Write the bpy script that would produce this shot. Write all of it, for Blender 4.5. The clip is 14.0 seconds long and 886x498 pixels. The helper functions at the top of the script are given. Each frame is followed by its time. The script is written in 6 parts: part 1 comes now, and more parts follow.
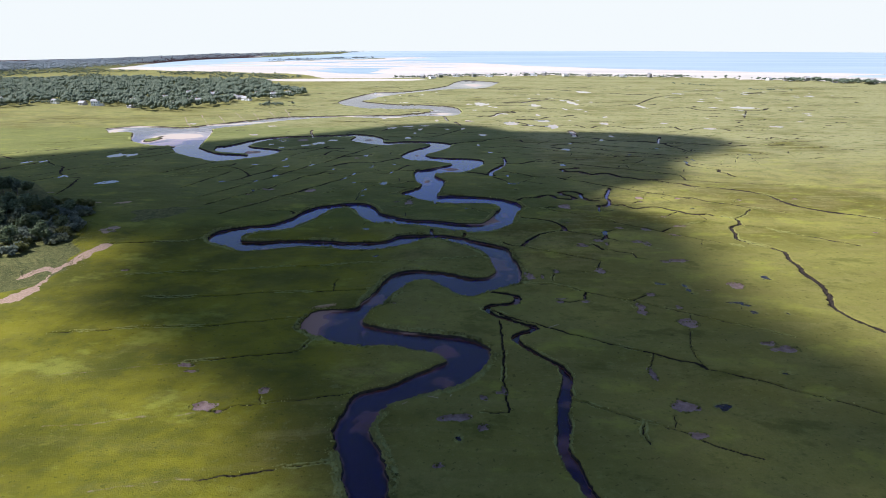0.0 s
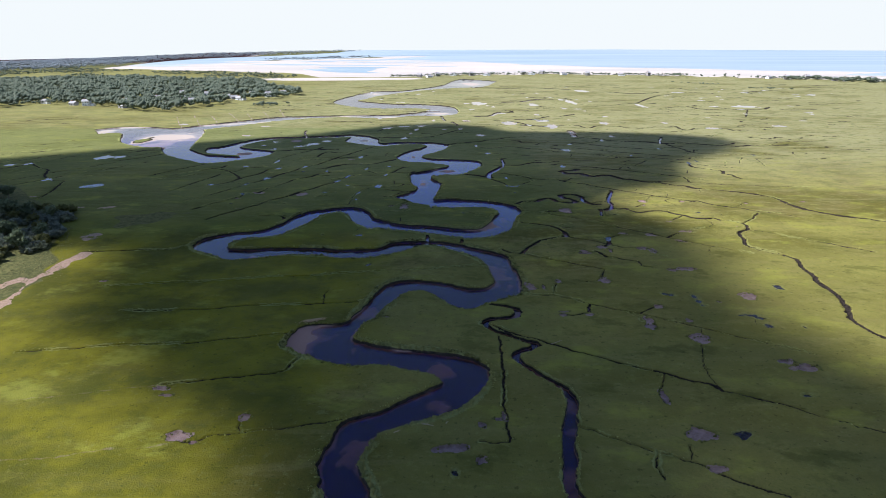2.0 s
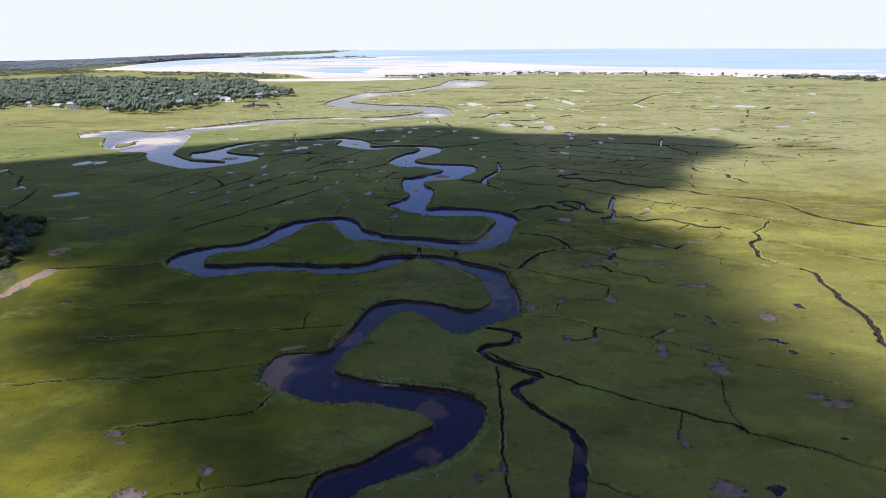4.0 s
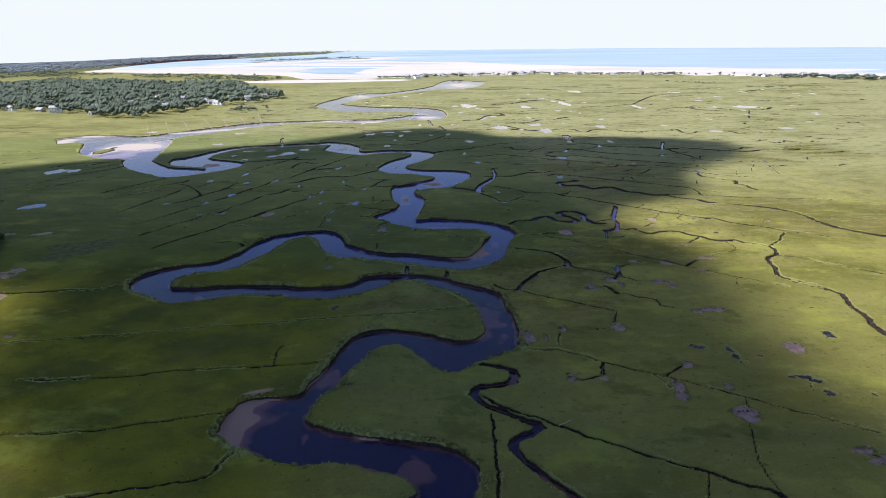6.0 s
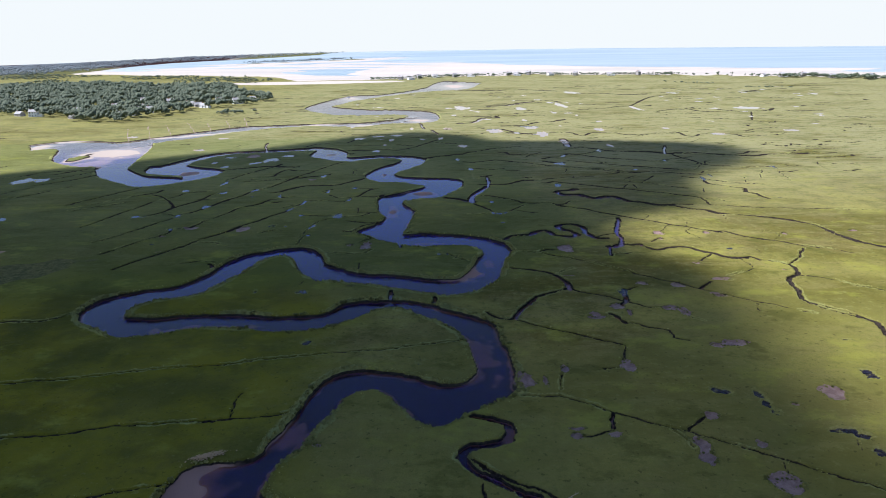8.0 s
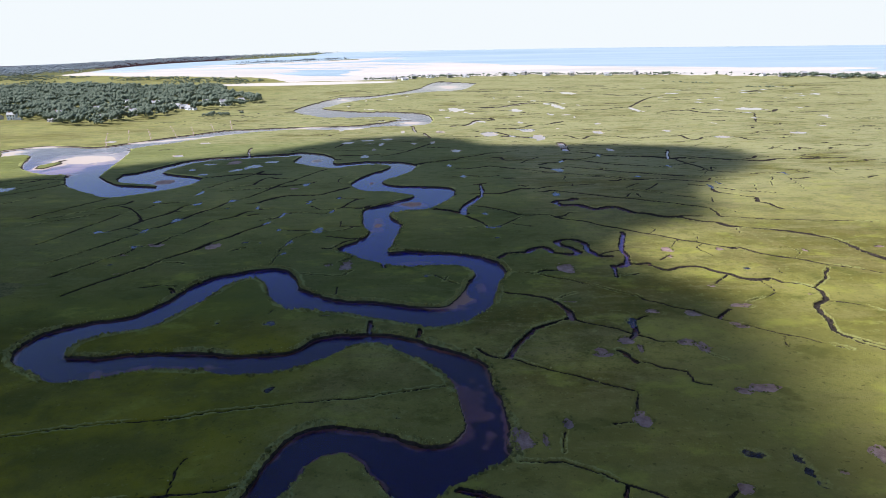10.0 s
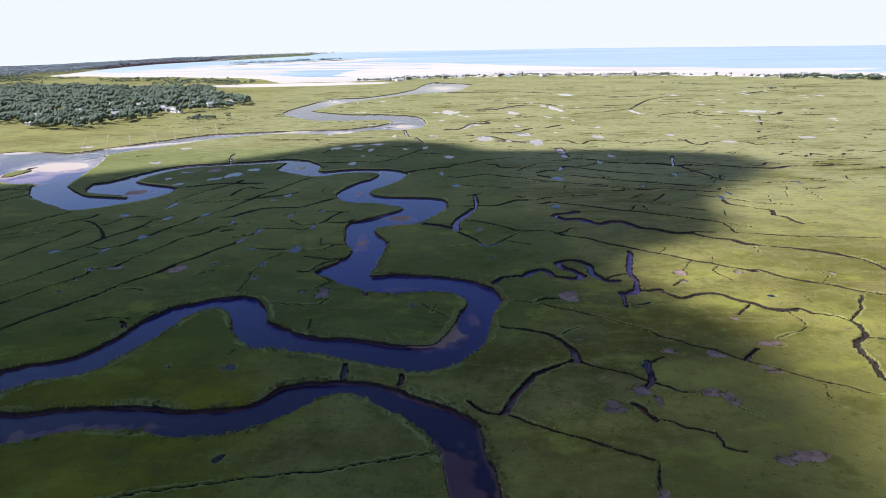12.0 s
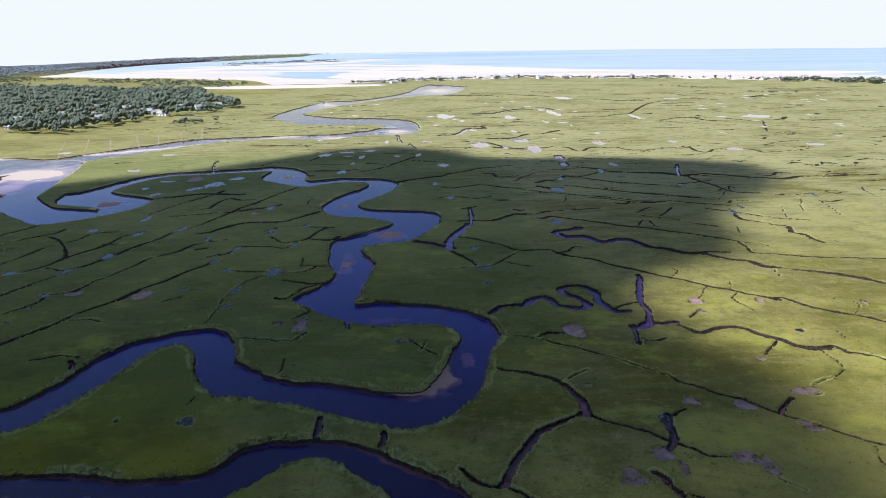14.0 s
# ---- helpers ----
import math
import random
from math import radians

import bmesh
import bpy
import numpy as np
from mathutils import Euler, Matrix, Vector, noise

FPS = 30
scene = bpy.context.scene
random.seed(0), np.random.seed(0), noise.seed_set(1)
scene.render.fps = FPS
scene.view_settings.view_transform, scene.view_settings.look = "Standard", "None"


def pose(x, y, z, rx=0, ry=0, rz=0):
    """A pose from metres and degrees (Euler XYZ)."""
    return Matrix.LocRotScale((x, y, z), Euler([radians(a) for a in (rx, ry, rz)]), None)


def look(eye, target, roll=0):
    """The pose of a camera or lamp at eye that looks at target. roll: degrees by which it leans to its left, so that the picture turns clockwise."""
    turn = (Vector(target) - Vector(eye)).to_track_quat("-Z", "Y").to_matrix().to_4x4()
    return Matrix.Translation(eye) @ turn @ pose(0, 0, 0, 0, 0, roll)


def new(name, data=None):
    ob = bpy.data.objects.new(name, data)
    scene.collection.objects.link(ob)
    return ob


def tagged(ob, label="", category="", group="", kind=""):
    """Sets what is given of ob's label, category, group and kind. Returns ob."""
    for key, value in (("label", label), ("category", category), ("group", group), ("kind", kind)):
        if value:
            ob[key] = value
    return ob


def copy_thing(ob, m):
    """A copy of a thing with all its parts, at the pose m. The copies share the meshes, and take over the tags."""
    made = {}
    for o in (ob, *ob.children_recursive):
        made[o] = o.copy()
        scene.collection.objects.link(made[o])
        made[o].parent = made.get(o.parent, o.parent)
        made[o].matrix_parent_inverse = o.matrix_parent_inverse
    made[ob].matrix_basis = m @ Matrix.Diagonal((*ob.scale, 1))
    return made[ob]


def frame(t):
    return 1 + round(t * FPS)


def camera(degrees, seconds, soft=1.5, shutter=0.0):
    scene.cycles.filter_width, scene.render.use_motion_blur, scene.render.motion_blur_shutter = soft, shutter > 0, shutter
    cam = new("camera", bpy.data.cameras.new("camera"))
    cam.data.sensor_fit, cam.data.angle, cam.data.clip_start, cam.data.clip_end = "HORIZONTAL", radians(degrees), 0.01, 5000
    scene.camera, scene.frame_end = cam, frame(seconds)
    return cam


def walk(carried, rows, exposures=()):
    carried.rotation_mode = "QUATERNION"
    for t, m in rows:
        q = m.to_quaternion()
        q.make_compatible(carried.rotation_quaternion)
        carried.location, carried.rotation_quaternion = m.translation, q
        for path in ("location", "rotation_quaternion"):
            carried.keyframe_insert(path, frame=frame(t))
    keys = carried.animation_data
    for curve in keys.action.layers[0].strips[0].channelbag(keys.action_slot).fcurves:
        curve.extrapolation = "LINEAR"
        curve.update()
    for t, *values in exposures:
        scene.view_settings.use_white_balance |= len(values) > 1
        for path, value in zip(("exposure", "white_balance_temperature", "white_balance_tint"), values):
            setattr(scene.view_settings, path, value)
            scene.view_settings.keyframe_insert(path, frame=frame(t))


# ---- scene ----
cam = camera(69.3, 14.0, soft=0.55)
PATH = [
    (0, (-4.72, -11.07, 77.61), (-4.45, 84.07, 46.80), -0.09),
    (0.5, (-4.59, -8.86, 77.49), (-4.28, 86.25, 46.61), -0.10),
    (1, (-4.44, -6.06, 77.40), (-4.05, 89.04, 46.47), -0.12),
    (1.5, (-4.24, -2.76, 77.32), (-3.76, 92.32, 46.36), -0.15),
    (2, (-4.00, 0.93, 77.25), (-3.40, 96.01, 46.28), -0.19),
    (2.5, (-3.71, 4.97, 77.20), (-2.98, 100.04, 46.21), -0.24),
    (3, (-3.37, 9.32, 77.14), (-2.49, 104.39, 46.14), -0.29),
    (3.5, (-2.97, 13.95, 77.09), (-1.94, 109.02, 46.08), -0.35),
    (4, (-2.51, 18.84, 77.03), (-1.33, 113.91, 46.02), -0.41),
    (4.5, (-1.99, 23.97, 76.97), (-0.65, 119.03, 45.96), -0.47),
    (5, (-1.40, 29.30, 76.90), (0.09, 124.36, 45.91), -0.53),
    (5.5, (-0.76, 34.80, 76.83), (0.90, 129.86, 45.85), -0.59),
    (6, (-0.06, 40.44, 76.75), (1.75, 135.51, 45.79), -0.66),
    (6.5, (0.70, 46.19, 76.66), (2.66, 141.26, 45.72), -0.71),
    (7, (1.51, 52.02, 76.57), (3.62, 147.10, 45.65), -0.77),
    (7.5, (2.36, 57.91, 76.47), (4.62, 152.99, 45.56), -0.82),
    (8, (3.26, 63.85, 76.37), (5.66, 158.93, 45.48), -0.87),
    (8.5, (4.18, 69.83, 76.27), (6.72, 164.90, 45.38), -0.91),
    (9, (5.13, 75.85, 76.18), (7.81, 170.92, 45.29), -0.94),
    (9.5, (6.10, 81.92, 76.10), (8.90, 176.98, 45.20), -0.97),
    (10, (7.06, 88.06, 76.03), (10.00, 183.12, 45.12), -0.99),
    (10.5, (8.01, 94.28, 75.98), (11.08, 189.33, 45.06), -1.00),
    (11, (8.94, 100.58, 75.95), (12.14, 195.63, 45.03), -1.00),
    (11.5, (9.82, 106.95, 75.96), (13.16, 202.00, 45.05), -0.99),
    (12, (10.65, 113.33, 76.01), (14.12, 208.38, 45.12), -0.98),
    (12.5, (11.39, 119.61, 76.10), (15.01, 214.66, 45.25), -0.95),
    (13, (12.03, 125.60, 76.26), (15.81, 220.66, 45.45), -0.91),
    (13.5, (12.55, 131.01, 76.48), (16.50, 226.08, 45.71), -0.87),
    (14, (12.93, 135.40, 76.77), (17.06, 230.46, 46.03), -0.81),
]
EXPOSURES = [(0.0, 0.98, 5740, 17), (14.0, 0.98, 5740, 17)]
walk(cam, [(t, look(eye, target, roll)) for t, eye, target, roll in PATH], EXPOSURES)

# ---- world, sun, exposure ----
SUN_EL, SUN_AZ = 50.0, -92.0          # degrees above the horizon; degrees clockwise from +Y
sun_dir = Vector((math.sin(radians(SUN_AZ)) * math.cos(radians(SUN_EL)),
                  math.cos(radians(SUN_AZ)) * math.cos(radians(SUN_EL)), math.sin(radians(SUN_EL))))
HAZE = (5.95, 6.05, 5.3)
world = bpy.data.worlds.new("sky")
scene.world = world
world.use_nodes = True
wn = world.node_tree
sky = wn.nodes.new("ShaderNodeTexSky")
sky.sky_type, sky.sun_disc = "NISHITA", False
sky.sun_elevation, sky.sun_rotation = radians(SUN_EL), radians(SUN_AZ)
sky.altitude, sky.air_density, sky.dust_density, sky.ozone_density = 0.0, 0.8, 0.05, 1.3
wn.nodes["Background"].inputs["Strength"].default_value = 0.08
# a milky veil of sea haze near the horizon, the same all round
ray = wn.nodes.new("ShaderNodeTexCoord")
split = wn.nodes.new("ShaderNodeSeparateXYZ")
wn.links.new(ray.outputs["Generated"], split.inputs[0])
veil = wn.nodes.new("ShaderNodeMapRange")
veil.interpolation_type = "SMOOTHERSTEP"
for socket, value in zip(list(veil.inputs)[1:5], (0.04, 0.24, 1.0, 0.03)):
    socket.default_value = value
wn.links.new(split.outputs["Z"], veil.inputs[0])
blend = wn.nodes.new("ShaderNodeMix")
blend.data_type = "RGBA"
blend.inputs[7].default_value = (HAZE[0], HAZE[1], HAZE[2], 1)
wn.links.new(veil.outputs[0], blend.inputs[0])
wn.links.new(sky.outputs["Color"], blend.inputs[6])
wn.links.new(blend.outputs[2], wn.nodes["Background"].inputs["Color"])
sun = new("sun", bpy.data.lights.new("sun", "SUN"))
sun.data.energy, sun.data.angle, sun.data.color = 4.8, radians(0.53), (1.0, 0.965, 0.89)
sun.matrix_world = look((0, 0, 400), Vector((0, 0, 400)) - sun_dir)


# ---- materials ----
class Mat:
    """A node material with short ways to add nodes."""

    def __init__(self, name):
        self.m = bpy.data.materials.new(name)
        self.m.use_nodes = True
        self.t = self.m.node_tree
        self.bsdf = self.t.nodes["Principled BSDF"]
        self.out = self.t.nodes["Material Output"]
        self.pos = self.t.nodes.new("ShaderNodeNewGeometry").outputs["Position"]

    def put(self, socket, value):
        if hasattr(value, "is_linked"):
            self.t.links.new(value, socket)
        elif isinstance(value, tuple) and len(value) == 3 and socket.type == "RGBA":
            socket.default_value = (*value, 1)
        else:
            socket.default_value = value

    def math(self, op, a, b=0.0, c=0.0, clamp=False):
        n = self.t.nodes.new("ShaderNodeMath")
        n.operation, n.use_clamp = op, clamp
        for s, v in zip(n.inputs, (a, b, c)):
            self.put(s, v)
        return n.outputs[0]

    def ramp(self, v, lo, hi):
        n = self.t.nodes.new("ShaderNodeMapRange")
        n.interpolation_type = "SMOOTHSTEP"
        for s, q in zip(n.inputs, (v, lo, hi, 0.0, 1.0)):
            self.put(s, q)
        return n.outputs[0]

    def mix(self, f, a, b):
        n = self.t.nodes.new("ShaderNodeMix")
        n.data_type = "RGBA"
        self.put(n.inputs[0], f), self.put(n.inputs[6], a), self.put(n.inputs[7], b)
        return n.outputs[2]

    def noise(self, size, detail=4.0, rough=0.55, stretch=(1, 1, 1), turn=0.0, where=None):
        """Noise whose features are about `size` metres across."""
        p = self.t.nodes.new("ShaderNodeMapping")
        p.inputs["Scale"].default_value = [s / size for s in stretch]
        p.inputs["Rotation"].default_value = (0, 0, radians(turn))
        self.put(p.inputs["Vector"], where or self.pos)
        n = self.t.nodes.new("ShaderNodeTexNoise")
        n.inputs["Scale"].default_value, n.inputs["Detail"].default_value, n.inputs["Roughness"].default_value = 1.0, detail, rough
        self.put(n.inputs["Vector"], p.outputs[0])
        return n.outputs["Fac"]

    def attr(self, name):
        n = self.t.nodes.new("ShaderNodeAttribute")
        n.attribute_name = name
        return n.outputs["Fac"]

    def height(self):
        n = self.t.nodes.new("ShaderNodeSeparateXYZ")
        self.put(n.inputs[0], self.pos)
        return n.outputs["Z"]

    def bump(self, h, strength, distance):
        n = self.t.nodes.new("ShaderNodeBump")
        n.inputs["Strength"].default_value, n.inputs["Distance"].default_value = strength, distance
        self.put(n.inputs["Height"], h)
        return n.outputs[0]

    def island(self):
        return self.t.nodes["Geometry"].outputs["Random Per Island"]

    def done(self, color, rough=0.9, normal=None, spec=0.2):
        self.put(self.bsdf.inputs["Base Color"], color)
        self.put(self.bsdf.inputs["Roughness"], rough)
        self.bsdf.inputs["Specular IOR Level"].default_value = spec
        if normal:
            self.put(self.bsdf.inputs["Normal"], normal)
        return self.m


def ground_material():
    m = Mat("salt_marsh")
    broad = m.noise(60, 4, 0.6, (0.6, 1.0, 1), 20)
    heath = m.noise(24, 4, 0.6)
    patch = m.noise(14, 5, 0.62)
    streak = m.noise(9, 5, 0.65, (0.35, 1.4, 1), 14)
    grain = m.noise(0.7, 5, 0.7)
    c = m.mix(m.ramp(broad, 0.4, 0.6), (0.108, 0.094, 0.018), (0.222, 0.198, 0.05))
    c = m.mix(m.math("MULTIPLY", m.ramp(heath, 0.47, 0.63), 0.6), c, (0.15, 0.118, 0.04))
    c = m.mix(m.math("MULTIPLY", m.ramp(patch, 0.44, 0.62), 0.5), c, (0.084, 0.078, 0.016))
    c = m.mix(m.math("MULTIPLY", m.ramp(streak, 0.5, 0.64), 0.6), c, (0.19, 0.158, 0.055))
    mottle = m.noise(2.6, 6, 0.7)
    c = m.mix(m.math("MULTIPLY", m.ramp(mottle, 0.52, 0.64), 0.42), c, (0.055, 0.066, 0.014))
    c = m.mix(m.math("MULTIPLY", m.ramp(mottle, 0.46, 0.34), 0.36), c, (0.255, 0.255, 0.09))
    c = m.mix(m.math("MULTIPLY", m.ramp(grain, 0.45, 0.66), 0.3), c, (0.05, 0.06, 0.014))
    # salt hay on the higher marsh further out, distance haze painted in
    hazed_hay = m.math("MULTIPLY", m.attr("hazed_hay"), m.ramp(m.math("ADD", m.math("MULTIPLY", broad, 0.5), m.math("MULTIPLY", streak, 0.5)), 0.3, 0.54))
    c = m.mix(m.math("MULTIPLY", hazed_hay, 0.72), c, m.mix(patch, (0.185, 0.185, 0.085), (0.285, 0.265, 0.14)))
    fleck = m.noise(5.5, 4, 0.6, (0.55, 1.5, 1), 8)
    c = m.mix(m.math("MULTIPLY", m.math("MULTIPLY", m.attr("hazed_hay"), m.ramp(fleck, 0.54, 0.61)), 0.6), c, (0.075, 0.083, 0.025))
    # lush low marsh
    lush = m.ramp(m.math("ADD", m.attr("lush"), m.math("MULTIPLY", m.math("SUBTRACT", broad, 0.5), 1.6)), 0.25, 0.75)
    c = m.mix(m.math("MULTIPLY", lush, 0.75), c, m.mix(m.ramp(m.math("ADD", m.math("MULTIPLY", heath, 0.75), m.math("MULTIPLY", mottle, 0.25)), 0.38, 0.62), (0.064, 0.068, 0.008), (0.172, 0.158, 0.008)))
    # a dull olive sward on the near right bank, a greener one by the middle reaches
    soft = m.math("ADD", m.math("MULTIPLY", m.math("SUBTRACT", heath, 0.5), 0.9), m.math("MULTIPLY", m.math("SUBTRACT", broad, 0.5), 0.9))
    # pale end raised to stand in for stronger sun on this bank
    c = m.mix(m.math("MULTIPLY", m.ramp(m.math("ADD", m.attr("dull"), soft), 0.3, 0.8), 0.5), c, m.mix(patch, (0.10, 0.10, 0.018), (0.25, 0.225, 0.06)))
    c = m.mix(m.math("MULTIPLY", m.ramp(m.math("ADD", m.attr("green"), soft), 0.3, 0.8), 0.5), c, m.mix(patch, (0.055, 0.078, 0.02), (0.115, 0.14, 0.034)))
    # dark tufts and pale dead ones scattered through the sward
    tuft = m.noise(1.5, 3, 0.6)
    c = m.mix(m.math("MULTIPLY", m.ramp(tuft, 0.62, 0.68), 0.5), c, (0.034, 0.042, 0.010))
    c = m.mix(m.math("MULTIPLY", m.ramp(tuft, 0.36, 0.31), 0.18), c, (0.26, 0.25, 0.10))
    # fresh yellow-green growth and dark rush beds, a few steps across
    fresh = m.noise(19, 6, 0.68, (0.8, 1.2, 1), 35)
    near = m.math("SUBTRACT", 1.0, m.math("MULTIPLY", m.attr("hazed_hay"), 0.85))
    c = m.mix(m.math("MULTIPLY", m.math("MULTIPLY", m.ramp(fresh, 0.53, 0.68), near), 0.55), c, (0.245, 0.245, 0.04))
    c = m.mix(m.math("MULTIPLY", m.math("MULTIPLY", m.ramp(fresh, 0.45, 0.35), near), 0.5), c, (0.058, 0.066, 0.012))
    # tall cordgrass along the water
    verge = m.ramp(m.math("ADD", m.attr("verge"), m.math("MULTIPLY", m.math("SUBTRACT", grain, 0.5), 0.9)), 0.35, 0.75)
    c = m.mix(m.math("MULTIPLY", verge, 0.75), c, (0.255, 0.262, 0.09))
    # old wrack, bare pans
    wrack = m.noise(2.2, 5, 0.7)
    pan = m.math("ADD", m.attr("pan"), m.math("MULTIPLY", m.math("SUBTRACT", wrack, 0.5), 0.25))
    wet = m.ramp(pan, 0.42, 0.6)
    c = m.mix(wet, c, m.mix(m.ramp(wrack, 0.35, 0.65), (0.16, 0.10, 0.08), (0.25, 0.172, 0.145)))
    # upland meadow
    up = m.ramp(m.math("ADD", m.attr("upland"), m.math("MULTIPLY", m.math("SUBTRACT", patch, 0.5), 0.5)), 0.4, 0.6)
    c = m.mix(up, c, m.mix(m.ramp(m.math("ADD", m.math("MULTIPLY", wrack, 0.5), m.math("MULTIPLY", grain, 0.5)), 0.38, 0.64), (0.05, 0.058, 0.02), (0.145, 0.135, 0.05)))
    # cut banks of mud and the channel bed
    z = m.height()
    mudz = m.math("ADD", z, m.math("MULTIPLY", m.math("SUBTRACT", grain, 0.5), 0.18))
    # wet peat, with the shade inside narrow ditches painted into its near-black
    shaded_mud = m.mix(m.ramp(grain, 0.35, 0.65), (0.012, 0.010, 0.008), (0.048, 0.037, 0.029))
    low = m.math("MULTIPLY", m.ramp(mudz, -0.1, -0.3), m.math("SUBTRACT", 1.0, m.math("MAXIMUM", m.math("MAXIMUM", m.attr("sand"), m.attr("upland")), m.attr("pan")), 0.0, True))
    c = m.mix(low, c, shaded_mud)
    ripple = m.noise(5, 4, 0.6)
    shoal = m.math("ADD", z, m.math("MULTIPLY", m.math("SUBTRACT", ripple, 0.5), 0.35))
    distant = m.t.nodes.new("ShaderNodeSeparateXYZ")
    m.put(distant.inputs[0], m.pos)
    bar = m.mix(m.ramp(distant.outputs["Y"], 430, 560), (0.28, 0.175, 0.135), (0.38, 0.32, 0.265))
    # bed darkens with depth, painting in the light lost in the water
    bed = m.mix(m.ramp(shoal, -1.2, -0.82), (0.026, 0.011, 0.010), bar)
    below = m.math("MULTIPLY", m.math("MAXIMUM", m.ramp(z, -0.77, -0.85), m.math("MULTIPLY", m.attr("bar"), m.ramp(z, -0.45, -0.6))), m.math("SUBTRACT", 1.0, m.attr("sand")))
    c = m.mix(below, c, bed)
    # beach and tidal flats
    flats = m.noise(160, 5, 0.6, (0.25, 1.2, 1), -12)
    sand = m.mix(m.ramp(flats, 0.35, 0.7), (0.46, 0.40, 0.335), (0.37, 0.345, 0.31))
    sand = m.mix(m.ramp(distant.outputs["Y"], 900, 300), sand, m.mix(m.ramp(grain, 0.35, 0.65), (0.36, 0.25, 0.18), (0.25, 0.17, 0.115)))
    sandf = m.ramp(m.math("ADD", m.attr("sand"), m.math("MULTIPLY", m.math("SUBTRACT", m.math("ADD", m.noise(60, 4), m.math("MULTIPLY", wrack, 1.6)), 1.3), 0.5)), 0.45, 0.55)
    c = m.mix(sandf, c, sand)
    b = m.bump(m.math("ADD", m.noise(0.45, 4, 0.7), m.math("MULTIPLY", patch, 1.2)), 0.75, 0.4)
    m.done(c, m.math("MULTIPLY_ADD", wet, -0.35, 0.92), b)
    m.put(m.bsdf.inputs["Specular IOR Level"], m.math("MULTIPLY_ADD", wet, 0.12, 0.03))
    return m.m


def water_material(name, tint, rough, ripple, size, blue=0.27):
    """Clear tidal water: the bed shows through, the sky lies on it."""
    m = Mat(name)
    m.t.nodes.remove(m.bsdf)
    wave = m.bump(m.math("ADD", m.noise(size, 3, 0.6), m.math("MULTIPLY", m.noise(size * 9, 3), 2.0)), ripple, 0.05)
    fres = m.t.nodes.new("ShaderNodeFresnel")
    fres.inputs["IOR"].default_value = 1.33
    m.put(fres.inputs["Normal"], wave)
    clear = m.t.nodes.new("ShaderNodeBsdfTransparent")
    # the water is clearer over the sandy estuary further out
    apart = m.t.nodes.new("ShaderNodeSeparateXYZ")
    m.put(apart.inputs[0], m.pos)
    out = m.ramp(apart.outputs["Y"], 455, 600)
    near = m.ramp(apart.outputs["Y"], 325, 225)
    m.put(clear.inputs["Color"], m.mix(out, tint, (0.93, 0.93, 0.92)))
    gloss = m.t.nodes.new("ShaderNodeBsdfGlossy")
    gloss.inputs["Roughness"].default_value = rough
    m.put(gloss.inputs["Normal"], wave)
    # the water's own navy, with blue of the reflected sky painted in
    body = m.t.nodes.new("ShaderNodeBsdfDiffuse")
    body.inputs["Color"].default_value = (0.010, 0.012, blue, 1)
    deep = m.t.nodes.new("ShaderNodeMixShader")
    # painted sky blue is weaker near by and far out
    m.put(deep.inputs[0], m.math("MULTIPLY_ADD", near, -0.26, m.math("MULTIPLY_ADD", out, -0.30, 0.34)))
    m.put(deep.inputs[1], clear.outputs[0]), m.put(deep.inputs[2], body.outputs[0])
    mix = m.t.nodes.new("ShaderNodeMixShader")
    m.put(mix.inputs[0], fres.outputs[0]), m.put(mix.inputs[1], deep.outputs[0]), m.put(mix.inputs[2], gloss.outputs[0])
    m.t.links.new(mix.outputs[0], m.out.inputs["Surface"])
    return m.m


def sea_material():
    m = Mat("sea_water")
    band = m.noise(420, 4, 0.6, (0.3, 1.6, 1), -12)
    c = m.mix(m.ramp(band, 0.3, 0.7), (0.21, 0.285, 0.31), (0.35, 0.40, 0.405))
    return m.done(c, 0.35, m.bump(m.noise(6, 3), 0.5, 0.3), 0.5)


def leaf_material(name, a, b, dark=0.4):
    m = Mat(name)
    c = m.mix(m.island(), a, b)
    c = m.mix(m.math("MULTIPLY", m.ramp(m.noise(1.2, 3), 0.4, 0.7), dark), c, tuple(0.55 * v for v in a))
    m.done(c, 0.75, m.bump(m.noise(0.5, 3, 0.7), 2.0 * dark, 0.3), 0.25)
    # light comes through the leaves
    thin = m.t.nodes.new("ShaderNodeBsdfTranslucent")
    m.put(thin.inputs["Color"], c)
    both = m.t.nodes.new("ShaderNodeMixShader")
    both.inputs[0].default_value = 0.4
    m.put(both.inputs[1], m.bsdf.outputs[0]), m.put(both.inputs[2], thin.outputs[0])
    m.t.links.new(both.outputs[0], m.out.inputs["Surface"])
    return m.m


def plain_material(name, a, b, size, rough=0.8, stretch=(1, 1, 1)):
    m = Mat(name)
    n = m.noise(size, 4, 0.6, stretch)
    return m.done(m.mix(m.ramp(n, 0.3, 0.7), a, b), rough, m.bump(n, 0.3, 0.02), 0.3)


GROUND = ground_material()
RIVER = water_material("tidal_river_water", (0.90, 0.72, 0.62), 0.02, 0.04, 0.8, 0.31)
POOL = water_material("still_pool_water", (0.85, 0.80, 0.80), 0.02, 0.08, 0.8, 0.08)
SEA = sea_material()
LEAF = leaf_material("oak_leaves", (0.10, 0.13, 0.065), (0.19, 0.22, 0.11))
PINE = leaf_material("cedar_needles", (0.09, 0.115, 0.075), (0.165, 0.19, 0.12))
# slightly paler and bluer than near leaves, painting in distance haze
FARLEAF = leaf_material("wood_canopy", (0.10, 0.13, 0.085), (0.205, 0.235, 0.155))
